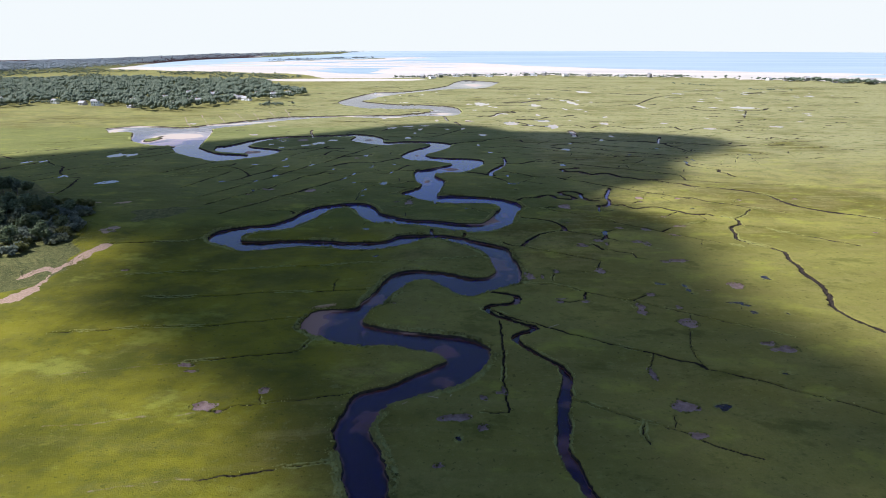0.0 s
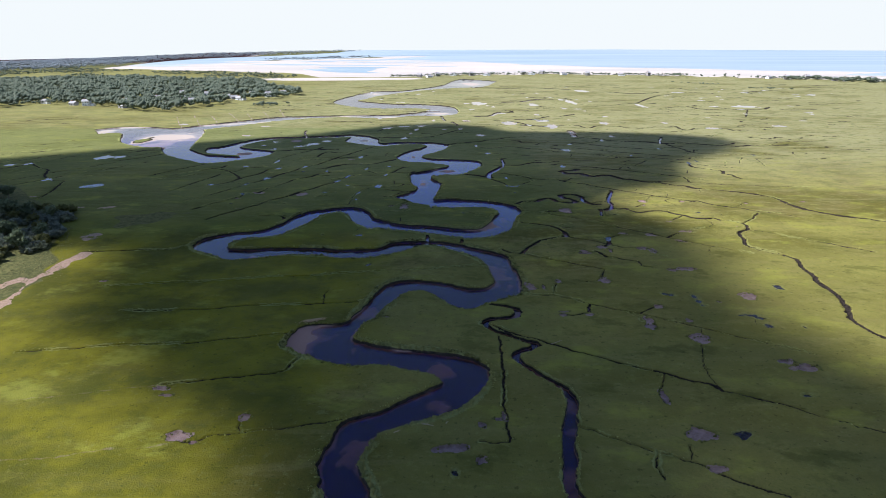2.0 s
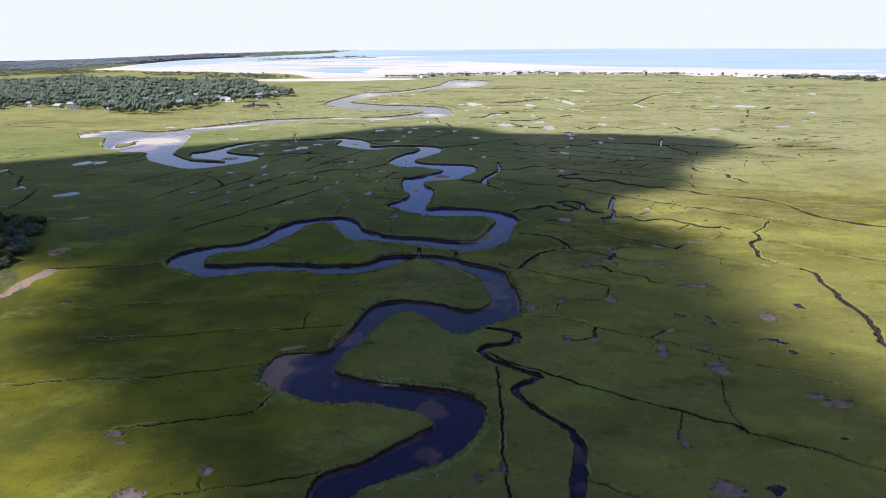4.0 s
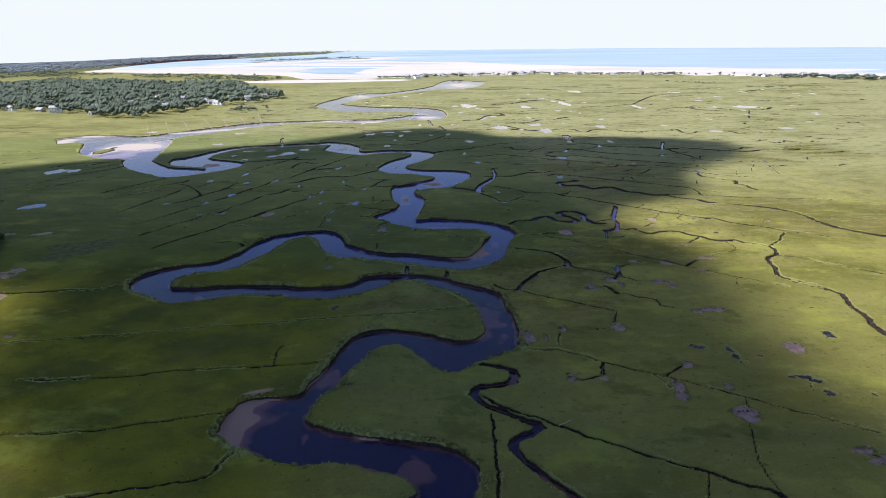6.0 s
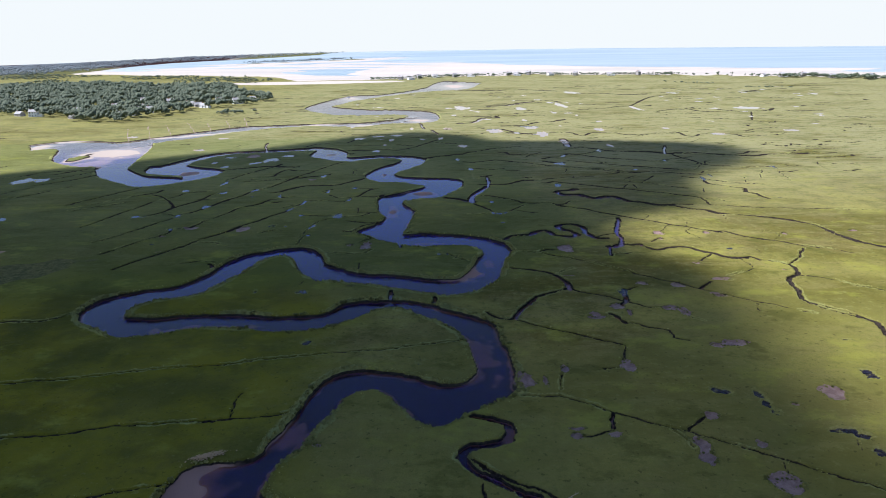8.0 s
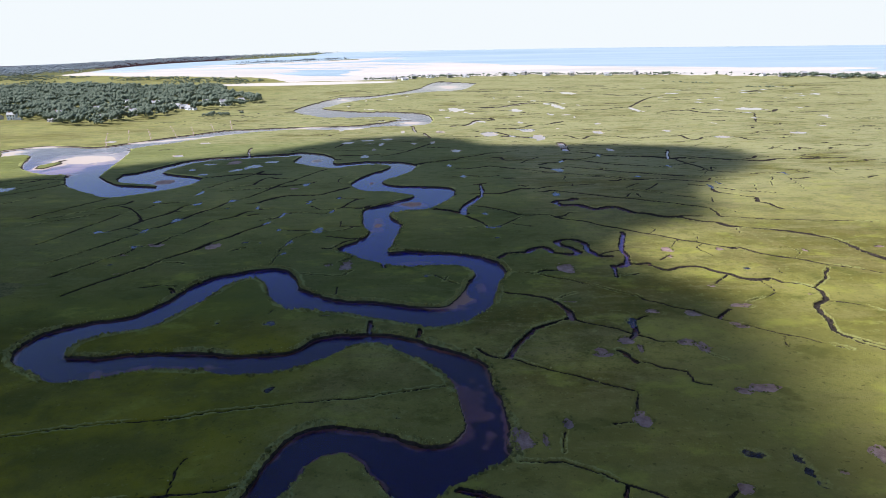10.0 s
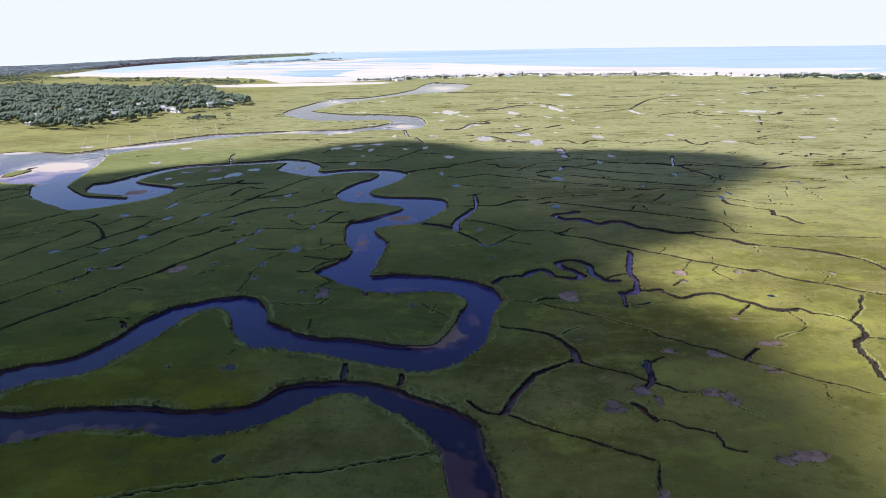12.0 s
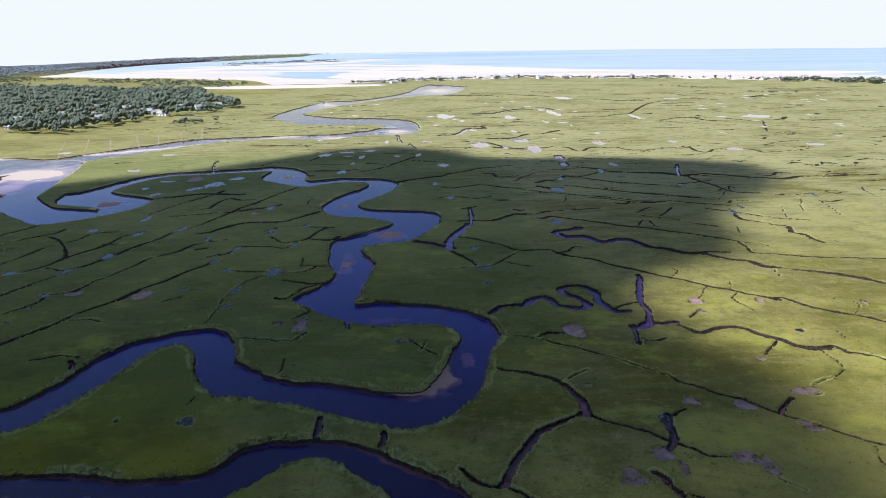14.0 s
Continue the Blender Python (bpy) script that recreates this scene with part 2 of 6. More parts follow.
# bluish grey leaves: the haze before the far coast is painted in
HAZED_COASTLEAF = leaf_material("hazed_coast_canopy", (0.27, 0.31, 0.33), (0.33, 0.365, 0.375))
SHRUBLEAF = leaf_material("shrub_leaves", (0.09, 0.10, 0.025), (0.16, 0.15, 0.05))
GREYLEAF = leaf_material("bayberry_leaves", (0.14, 0.165, 0.12), (0.23, 0.255, 0.19))
CORDGRASS = leaf_material("cordgrass_blades", (0.19, 0.185, 0.045), (0.31, 0.295, 0.09), 0.1)
TUSSOCK = leaf_material("tussock_blades", (0.10, 0.105, 0.02), (0.19, 0.185, 0.045), 0.5)
DRYREED = plain_material("dry_reed", (0.30, 0.20, 0.10), (0.42, 0.30, 0.17), 0.4, 0.95)
DRIFTWOOD = plain_material("bleached_driftwood", (0.26, 0.20, 0.12), (0.38, 0.30, 0.19), 0.3, 0.9, (1, 1, 0.3))
HULL = plain_material("white_boat_paint", (0.74, 0.75, 0.75), (0.82, 0.82, 0.81), 0.8, 0.35)
BEACHGRASS = leaf_material("beach_grass_blades", (0.13, 0.135, 0.05), (0.23, 0.21, 0.085))
SCRUBLEAF = leaf_material("scrub_leaves", (0.12, 0.135, 0.075), (0.22, 0.23, 0.125))
BARK = plain_material("grey_bark", (0.10, 0.08, 0.06), (0.20, 0.17, 0.14), 0.2, 0.9, (1, 1, 0.2))
SHINGLE = plain_material("weathered_cedar_shingle", (0.26, 0.24, 0.22), (0.42, 0.39, 0.36), 0.4, 0.85, (1, 1, 4))
WHITE = plain_material("white_painted_clapboard", (0.72, 0.72, 0.70), (0.82, 0.82, 0.80), 0.5, 0.6)
ROOF = plain_material("grey_asphalt_roof", (0.24, 0.23, 0.22), (0.38, 0.37, 0.36), 0.6, 0.9)
GLASS = plain_material("dark_window_glass", (0.02, 0.025, 0.03), (0.035, 0.04, 0.045), 0.6, 0.1)
BRICK = plain_material("red_chimney_brick", (0.24, 0.10, 0.07), (0.34, 0.16, 0.11), 0.2, 0.9)
CLOUD = plain_material("cloud_white", (0.78, 0.78, 0.79), (0.82, 0.82, 0.82), 60, 1.0)


# ---- the ground sheet ----
WATER_Z, POOL_Z = -0.8, -0.17
COLS, SIDE = 770, 8


def rows_of_ground():
    ys, y = [], 72.0
    while y < 4950:
        ys.append(y)
        y += 0.36 if y < 265 else 0.36 * (1 + ((y - 265) / 130) ** 1.3) if y < 1300 else 0.014 * y
    back = [-78 - 6 * 1.9 ** k for k in range(11)]
    return np.array(back[::-1] + list(np.arange(-78, 71, 2.0)) + ys)


YR = rows_of_ground()
HALF = np.where(YR < 72, 82.0, 82.0 + 0.72 * (np.maximum(YR, 72) - 72))
MID = np.clip((YR - 72) * 0.06, 0, 30)
u = np.linspace(-1, 1, COLS)
G = 0.78 * u + 0.22 * u ** 3
k = (np.arange(1, SIDE + 1) / SIDE) ** 2
X = MID[:, None] + HALF[:, None] * G[None, :]
left = X[:, :1] - (4950 + X[:, :1]) * k[None, ::-1]
right = X[:, -1:] + (4950 - X[:, -1:]) * k[None, :]
X = np.concatenate([left, X, right], 1)
Y = np.repeat(YR[:, None], X.shape[1], 1)
NR, NC = X.shape


def lattice(ix, iy, seed):
    h = (ix * 374761393 + iy * 668265263 + seed * 974711) & 0x7FFFFFFF
    h = ((h ^ (h >> 13)) * 1274126177) & 0x7FFFFFFF
    return ((h ^ (h >> 16)) & 0xFFFF) / 65535.0


def value_noise(x, y, size, seed):
    """Smooth noise in -1..1 with features about `size` metres across."""
    x, y = x / size, y / size
    ix, iy = np.floor(x).astype(np.int64), np.floor(y).astype(np.int64)
    fx, fy = x - ix, y - iy
    fx, fy = fx * fx * (3 - 2 * fx), fy * fy * (3 - 2 * fy)
    a, b = lattice(ix, iy, seed), lattice(ix + 1, iy, seed)
    c, d = lattice(ix, iy + 1, seed), lattice(ix + 1, iy + 1, seed)
    return 2 * (a + (b - a) * fx + (c - a) * fy + (a - b - c + d) * fx * fy) - 1


def step(v, lo, hi):
    q = np.clip((v - lo) / (hi - lo), 0, 1)
    return q * q * (3 - 2 * q)


def warp(x, y):
    """How far the banks stray from their smooth lines."""
    return (0.34 * value_noise(x, y, 2.2, 1) + 0.5 * value_noise(x, y, 7.0, 2) + 0.2 * value_noise(x, y, 0.9, 5),
            0.34 * value_noise(x, y, 2.2, 3) + 0.5 * value_noise(x, y, 7.0, 4) + 0.2 * value_noise(x, y, 0.9, 6))


WX, WY = warp(X, Y)
WX, WY = X + WX, Y + WY
Z = 0.05 * value_noise(X, Y, 9, 7) + 0.03 * value_noise(X, Y, 2.0, 8)
CUT = np.zeros_like(Z)            # how far the water has cut down
FRINGE = 0.12 + 0.88 * step(value_noise(X, Y, 13, 71) + 0.5 * value_noise(X, Y, 5, 72), -0.25, 0.45)   # where the tall grass stands
VERGE, PAN = np.zeros_like(Z), np.zeros_like(Z)
POOLS, BANKS, EDGES = [], [], []


def window(x0, x1, y0, y1):
    """The part of the sheet that holds a box of the plan."""
    i0, i1 = np.searchsorted(YR, y0), np.searchsorted(YR, y1)
    if i1 <= i0:
        i1 = min(i0 + 1, NR)
        i0 = max(i1 - 2, 0)
    j0 = min(np.searchsorted(X[i], x0) for i in (i0, i1 - 1))
    j1 = max(np.searchsorted(X[i], x1) for i in (i0, i1 - 1))
    return slice(i0, i1), slice(max(j0 - 1, 0), min(j1 + 1, NC))


def smooth_line(points, gap):
    """Catmull-Rom through the rows of points, about `gap` metres a step."""
    p = np.array(points, float)
    q = np.concatenate([[2 * p[0] - p[1]], p, [2 * p[-1] - p[-2]]])
    out = []
    for a, b, c, d in zip(q[:-3], q[1:-2], q[2:-1], q[3:]):
        n = max(2, int(np.linalg.norm((c - b)[:2]) / gap), int(np.linalg.norm((c - b)[-2:]) / gap))
        for s in np.arange(n) / n:
            out.append(0.5 * (2 * b + (c - a) * s + (2 * a - 5 * b + 4 * c - d) * s * s + (3 * b - a - 3 * c + d) * s ** 3))
    return np.array(out + [p[-1]])


def near_line(field, line, reach_m):
    """Lowers field to the distance from a line of points, out to reach_m."""
    for (ax, ay), (bx, by) in zip(line[:-1], line[1:]):
        m = reach_m + 1.5
        w = window(min(ax, bx) - m, max(ax, bx) + m, min(ay, by) - m, max(ay, by) + m)
        px, py = WX[w] - ax, WY[w] - ay
        dx, dy = bx - ax, by - ay
        s = np.clip((px * dx + py * dy) / (dx * dx + dy * dy + 1e-9), 0, 1)
        field[w] = np.minimum(field[w], np.hypot(px - s * dx, py - s * dy))


def reach(name, sections):
    """One reach of the river between its two banks, each section (x, y of one bank, x, y of the other)."""
    line = smooth_line(sections, 2.5)
    inside = np.zeros(Z.shape, bool)
    for a, b in zip(line[:-1], line[1:]):
        for tri in ((a[:2], a[2:], b[2:]), (a[:2], b[2:], b[:2])):
            t = np.array(tri)
            w = window(t[:, 0].min() - 1.5, t[:, 0].max() + 1.5, t[:, 1].min() - 1.5, t[:, 1].max() + 1.5)
            px, py = WX[w], WY[w]
            side = [(t[n - 2, 0] - t[n - 3, 0]) * (py - t[n - 3, 1]) - (t[n - 2, 1] - t[n - 3, 1]) * (px - t[n - 3, 0]) for n in range(3)]
            inside[w] |= ((side[0] >= -1e-6) & (side[1] >= -1e-6) & (side[2] >= -1e-6)) | ((side[0] <= 1e-6) & (side[1] <= 1e-6) & (side[2] <= 1e-6))
    far = np.full(Z.shape, 12.0)
    near_line(far, line[:, :2], 9)
    near_line(far, line[:, 2:], 9)
    s = np.where(inside, far, -far)
    depth = 0.94 * step(s, -0.35, 0.35) + 0.9 * step(s, 0.25, 2.4)
    BANKS.append(line)
    np.maximum(CUT, depth, out=CUT)
    np.maximum(VERGE, FRINGE * step(s, -3.2, -0.5) * (1 - step(s, 0.0, 0.6)), out=VERGE)


def channel(line, widths, depth):
    """A narrow channel along a line."""
    m = max(widths) + 4.5
    box_w = window(line[:, 0].min() - m, line[:, 0].max() + m, line[:, 1].min() - m, line[:, 1].max() + m)
    d = np.full(Z[box_w].shape, 12.0)
    r0, c0 = box_w[0].start, box_w[1].start
    for n in range(len(line) - 1):
        w0 = 0.5 * (widths[n] + widths[n + 1])
        m = w0 + 3.5
        (ax, ay), (bx, by) = line[n], line[n + 1]
        w = window(min(ax, bx) - m, max(ax, bx) + m, min(ay, by) - m, max(ay, by) + m)
        v = (slice(max(w[0].start - r0, 0), max(w[0].stop - r0, 0)), slice(max(w[1].start - c0, 0), max(w[1].stop - c0, 0)))
        part_d = d[v]
        px, py = WX[box_w][v] - ax, WY[box_w][v] - ay
        dx, dy = bx - ax, by - ay
        s = np.clip((px * dx + py * dy) / (dx * dx + dy * dy + 1e-9), 0, 1)
        d[v] = np.minimum(part_d, np.hypot(px - s * dx, py - s * dy) - 0.5 * w0)
    CUT[box_w] = np.maximum(CUT[box_w], depth * step(-d, -0.25, 0.1))
    VERGE[box_w] = np.maximum(VERGE[box_w], 0.75 * FRINGE[box_w] * step(-d, -1.1, -0.45) * (1 - step(-d, -0.3, 0.0)))


def creek(points):
    line = smooth_line(points, 2.0)
    channel(line[:, :2], 0.9 * line[:, 2], 1.3)
    EDGES.append((line[:, :2], 0.45 * line[:, 2], 1.6))


def ditch(width, *points):
    """A drainage ditch with steep dark banks, `width` metres from bank to bank."""
    line = smooth_line(points, 3.0)
    EDGES.append((line, np.full(len(line), 0.42 * width), 0.35 if line[0, 1] < 260 else 0.6))
    n = len(line)
    ends = np.minimum(np.arange(n), np.arange(n)[::-1]) / max(1, n - 1)
    k = float(step(np.array(line[:, 1].mean()), 200, 330))
    w = (k * (0.75 - 0.25 * float(step(np.array(line[:, 1].mean()), 480, 600))) * width + (1 - k) * max(0.3, 0.72 * width - 0.3)) * (0.6 + 0.4 * step(ends, -0.02, 0.1))
    w = w * (1.0 + 0.45 * value_noise(line[:, 0], line[:, 1], 5.0, 61) + 0.25 * value_noise(line[:, 0], line[:, 1], 14.0, 62))
    across = np.ptp(line[:, 0]) + np.ptp(line[:, 1])
    if across < 45 and np.ptp(line[:, 1]) > 1.3 * np.ptp(line[:, 0]):
        # short cross drains are all but grown over
        channel(line, np.maximum(0.5 * w, 0.0012 * line[:, 1]), 0.4)
        return
    w = np.maximum(w, 0.0024 * line[:, 1])
    channel(line, w, 0.7 if width > 1.0 else 0.5)


def gut(width, *points):
    """A narrow tidal gut that holds water at low tide."""
    line = smooth_line(points, 2.5)
    w = 0.85 * width * (1.0 + 0.3 * value_noise(line[:, 0], line[:, 1], 6.0, 63))
    channel(line, w, 1.0)
    EDGES.append((line, width * 0.5, 1.2))


def swale(*points):
    """A shallow ditch in pale pan mud; far ones paint in reflected sky."""
    d = np.full(Z.shape, 12.0)
    near_line(d, smooth_line(points, 6.0), 3)
    np.maximum(PAN, (0.47 if points[0][1] < 400 else 0.8) * step(-d, -1.0, -0.2), out=PAN)


def oval(x, y, rx, ry):
    w = window(x - 2 * rx - 3, x + 2 * rx + 3, y - 2 * ry - 3, y + 2 * ry + 3)
    r = min(rx, ry)
    qx = WX[w] + 0.36 * rx * value_noise(X[w], Y[w], rx * 0.8, int(x)) + 0.13 * rx * value_noise(X[w], Y[w], rx * 0.3, int(x) + 5) - x
    qy = WY[w] + 0.36 * ry * value_noise(X[w], Y[w], rx * 0.8, int(y) + 9) + 0.13 * ry * value_noise(X[w], Y[w], rx * 0.3, int(y) + 7) - y
    return w, (1 - np.hypot(qx / rx, qy / ry)) * r


def pond(x, y, rx, ry):
    """A shallow pool in the marsh with a still surface."""
    rx, ry = max(rx, 0.5), max(ry, 0.5)
    w, s = oval(x, y, rx, ry)
    CUT[w] = np.maximum(CUT[w], (0.42 if y < 400 else 0.6) * step(s, -0.2, 0.3))
    VERGE[w] = np.maximum(VERGE[w], 0.5 * step(s, -1.2, -0.2))
    POOLS.append((x, y, rx, ry))


PANS = []


def pan(x, y, rx, ry):
    """A bare, muddy pan where the grass has died."""
    PANS.append((x, y, rx, ry))
    w, s = oval(x, y, rx, ry)
    PAN[w] = np.maximum(PAN[w], step(s, -0.5, 0.3))
    CUT[w] = np.maximum(CUT[w], 0.34 * step(s, -0.1, 0.25))
    VERGE[w] = np.maximum(VERGE[w], 0.4 * FRINGE[w] * step(s, -1.0, -0.4) * (1 - step(s, -0.3, 0.0)))


SHOALS = []


def shoal(x, y, rx, ry, top=-0.98):
    SHOALS.append((x, y, 1.2 * rx, 1.2 * ry, top + 0.29))


# ---- the river, its creek, the ditches and pools ----
reach('lower', [
    (4, -70, 14, -72), (8, -48, 18, -46), (2, -28, 12, -24), (-9, -14, -2, -6), (-18, 2, -8, 6), (-21, 22, -11, 22), (-17, 40, -7, 40), (-17, 56, -8, 56), (-19.5, 70, -10.5, 70), (-22.3, 85.7, -14.2, 85.7), (-25.3, 96.6, -16.2, 97.8), (-27.5, 105.6, -19.7, 106.2), (-24.9, 119.2, -16.4, 116.2), (-19, 122.7, -10.1, 119.1),
    (-11.8, 128.6, -3.6, 121.6), (-6.3, 133.5, 2.6, 126.9), (-3.8, 136.8, 8, 139.2), (-5.7, 139.9, 5.1, 147.5), (-10.9, 142.5, -3.3, 151.5),
    (-18.6, 145.2, -14.5, 154.5), (-26.2, 145.3, -23.6, 157.6), (-34.2, 147.7, -27.1, 159.9), (-45.2, 156.2, -27.5, 161.9), (-42.6, 168.3, -26.3, 167.3),
    (-31.5, 170.8, -22.5, 173.9), (-28.3, 180, -20.4, 180.9), (-24.6, 194.2, -18.8, 183.6), (-20.5, 202.4, -16.5, 192), (-14.8, 205.3, -10.3, 195.7),
    (-6.9, 203.1, -6.5, 192.5), (-0, 200.4, -1.7, 185), (7.3, 197.1, 3.9, 179.9), (13.4, 199.5, 12.3, 185.2), (14.8, 202.8, 23.7, 192.6),
])
reach('middle', [
    (14.8, 202.8, 23.7, 192.6), (14.3, 210.7, 23.8, 210.2), (11.7, 224.5, 22.4, 221.4), (7.1, 230.5, 20.9, 231.2), (4.4, 233.9, 11.1, 239.4),
    (-4.5, 241.7, -0.8, 247.7), (-12, 242.1, -13.2, 249.5), (-19.5, 234.7, -22.5, 247.3), (-27.8, 229.7, -29.1, 240.1), (-38, 228.4, -40.7, 238.7),
    (-50.5, 230.4, -53.1, 241.4), (-63.1, 232, -65.9, 241.6), (-74.1, 228.6, -78.2, 240.3), (-84.2, 228.2, -85.8, 241.2), (-100.4, 241, -87.1, 242.7),
    (-101.3, 254.4, -87.5, 245.7), (-91.4, 262.3, -83.6, 252.3), (-80.4, 265.9, -72.3, 257.2), (-73.7, 278.9, -65.7, 266.9), (-69.1, 294.4, -59.8, 284.3),
    (-57.7, 302.3, -55.8, 292.8), (-46, 306.5, -48.3, 293.9), (-38.1, 298.6, -42.2, 278.4), (-33.8, 284.8, -34.6, 266.9),
])
reach('upper', [
    (-33.8, 284.8, -34.6, 266.9), (-20.7, 275.1, -22.2, 265), (-9.2, 272.4, -8.7, 259.4), (5.2, 267.1, 4.9, 252.9), (13.7, 267.2, 14.7, 252.3),
    (18.5, 276.1, 25.7, 264), (23.7, 293.2, 32.1, 285.8), (22.9, 297.5, 35.4, 295.8), (20.1, 302.6, 32.7, 307.6), (16.1, 303.7, 21.5, 315.6),
    (7.6, 303.9, 8.6, 319.8), (-0.1, 303.4, 0.7, 321.8), (-10.2, 308.5, -6, 321), (-26.4, 324.4, -5.4, 327.5), (-20.6, 335.7, -4.7, 336),
    (-15.7, 347.3, -3.5, 346.8), (-19.9, 362.3, -2.9, 360.8), (-20.8, 386.5, -8.4, 376.3), (-10.2, 398.5, -1.3, 380.9), (0.2, 409, 11.4, 387.5),
    (3.1, 413.4, 24.4, 412.3),
])
reach('far', [
    (3.1, 413.4, 24.4, 412.3), (1.2, 416.5, 21, 431), (-11, 423, -8, 439), (-26, 430, -15, 447), (-33, 446, -14, 456),
    (-27, 469, -6, 467), (-14, 491, 4, 494), (-16, 502, -5, 511), (-34, 503, -30, 517), (-49, 495, -50, 512),
    (-63, 503, -53, 530), (-79, 521, -63, 550), (-78, 544, -79, 560), (-83, 543, -87, 558), (-113, 539, -116, 550),
    (-139, 533, -145, 544), (-153, 511, -162, 522), (-157, 487, -173, 493), (-155, 484, -175, 478),
])
reach('basin', [
    (-180, 492, -161, 497), (-176, 474, -151, 489), (-168, 464, -134, 479), (-147, 456, -125, 472), (-145, 452, -126, 453),
    (-146, 452, -140, 436), (-170, 460, -159, 426), (-188, 480, -179, 441), (-193, 486, -199, 459),
])
reach('bay', [
    (-303, 569, -322, 602), (-285, 574, -301, 620), (-261, 523, -281, 618), (-232, 496, -250, 608), (-213, 490, -219, 595),
    (-199, 459, -193, 491),
])
reach('estuary', [
    (-232, 551, -252, 608), (-218, 595, -235, 627), (-189, 630, -201, 670), (-162, 666, -171, 697), (-112, 692, -116, 710),
    (-59, 681, -63, 713), (-32, 701, -32, 731), (5, 703, -17, 754), (19, 740, -15, 771), (10, 805, -30, 782),
    (-30, 837, -38, 784), (-63, 843, -72, 784), (-105, 879, -101, 794), (-112, 898, -141, 862), (-102, 922, -137, 935),
    (-86, 975, -108, 1045), (-32, 1066, -59, 1071), (23, 1124, 0, 1186), (75, 1157, 24, 1314), (112, 1307, 46, 1389),
])
reach('neck', [
    (-217, 495, -196, 498), (-205, 469, -188, 476), (-191, 451, -183, 467), (-175, 437, -175, 459),
])
creek([(12, 183.1, 1.1), (19, 179.6, 2.2), (17.8, 174, 2.5), (9.7, 171, 2.4), (10, 165.8, 2), (17.9, 159.2, 1.6), (22.3, 155, 2.2), (15.8, 150.6, 2.2), (16.3, 145.4, 1.8), (21.4, 138.8, 1.8), (25.3, 132.7, 1.7), (25.6, 127, 2.2), (23.3, 116.5, 2.6), (21.6, 107.5, 2.7), (19.6, 99.3, 2.5), (20.8, 93.3, 2.6), (22, 85.5, 2.4), (26, 74, 2.4), (31, 62, 2.2), (30, 48, 2.0), (36, 36, 1.8)])
ditch(1.6, (-278, 432), (-270, 436), (-262, 455), (-251, 462), (-247, 467), (-243, 475), (-228, 480), (-209, 477))
ditch(1.4, (-323, 451), (-302, 436), (-297, 446), (-284, 450))
ditch(1.4, (-279, 432), (-262.1, 412.1), (-253, 405.9), (-243.3, 386.8), (-233.5, 374.3), (-226.5, 370.8), (-219.6, 370.7))
ditch(1.4, (-210.9, 322.9), (-214.1, 342.3), (-222.1, 369.1))
ditch(2.9, (-427, 668), (-421, 684), (-400, 678), (-390, 699))
ditch(2.9, (-429, 649), (-397, 653), (-366, 643))
ditch(0.9, (-277.8, 381.7), (-272.9, 396.4), (-267, 414.2))
gut(1.6, (5.6, 251.1), (4.5, 246.4))
ditch(3, (36.1, 436), (42.4, 438.7))
gut(1.9, (39.4, 435.6), (37.9, 413.1), (36.3, 405.8))
ditch(3.5, (32.3, 412.7), (39.5, 413.9), (47.6, 413.1), (52.8, 417.5), (57.4, 422.1), (62.8, 422.6), (68, 422.1))
ditch(2.1, (68, 422.1), (74, 425.7), (81.1, 427.1), (88.2, 428.5), (93.8, 429.1), (101, 430.5))
ditch(2.3, (65.5, 415.3), (70.6, 414.8), (75, 417.3), (80.7, 413.8), (87.6, 410.2), (94, 405.8), (100, 400.6), (104.3, 398.4), (108.5, 396.2), (118.5, 390.1), (127.7, 383.4), (141.4, 372.7))
ditch(1.2, (141.4, 372.7), (138.7, 360.6), (140.4, 357.7), (149.7, 354.9), (160.4, 351.3), (170, 349.8), (182.8, 347.4), (210.8, 342.5))
ditch(1.2, (141.4, 372.7), (146.5, 369.2), (149.3, 366))
gut(3.7, (70.7, 391.2), (73.8, 394.3), (80.1, 395.4), (83.4, 398.6))
gut(4.7, (72.2, 389.4), (74.1, 385.1), (81.2, 385.3), (84.5, 380.2), (87.9, 376), (92.1, 378.7), (98, 378.9), (100.7, 373.4), (103.6, 368.7))
ditch(3.3, (103.6, 368.7), (109.2, 366), (113.7, 360.8), (121.2, 358.1), (125.3, 353.1), (130.5, 350.7), (133.6, 348.5), (135, 343.5), (141.2, 340))
ditch(3.0, (141.2, 340), (148, 337.5), (155.6, 333.9), (162, 328), (167.1, 321.3), (168.2, 313), (168.9, 306.3), (170, 299), (172.9, 293.2), (180.2, 285.5), (188, 279.5), (195.7, 273.1), (209.6, 262.9), (226, 251), (250, 236))
ditch(2, (113.7, 360.8), (122.4, 360.7), (130.7, 359.9))
ditch(2, (29, 389.3), (31.2, 388.3), (36.8, 385.3), (43.1, 379.3), (49.1, 374.3), (51.8, 369.7), (57.1, 368.6), (63.7, 368.7), (66.2, 365), (68.8, 362), (74.2, 358.2), (79.4, 353.9), (85.6, 347.2), (91.5, 340.8), (97.6, 335.8))
ditch(1.4, (97.6, 335.8), (103.3, 331), (107.1, 326.5), (112.9, 323), (117.9, 318.2), (121.7, 315.1), (126, 314.8), (128, 310.5), (130.7, 306.4), (135.5, 303.1), (140.1, 299.8), (145.1, 295.5), (160, 283.7))
ditch(1.5, (66.2, 365), (70.9, 366.6), (74.2, 371.3), (77.3, 371.8))
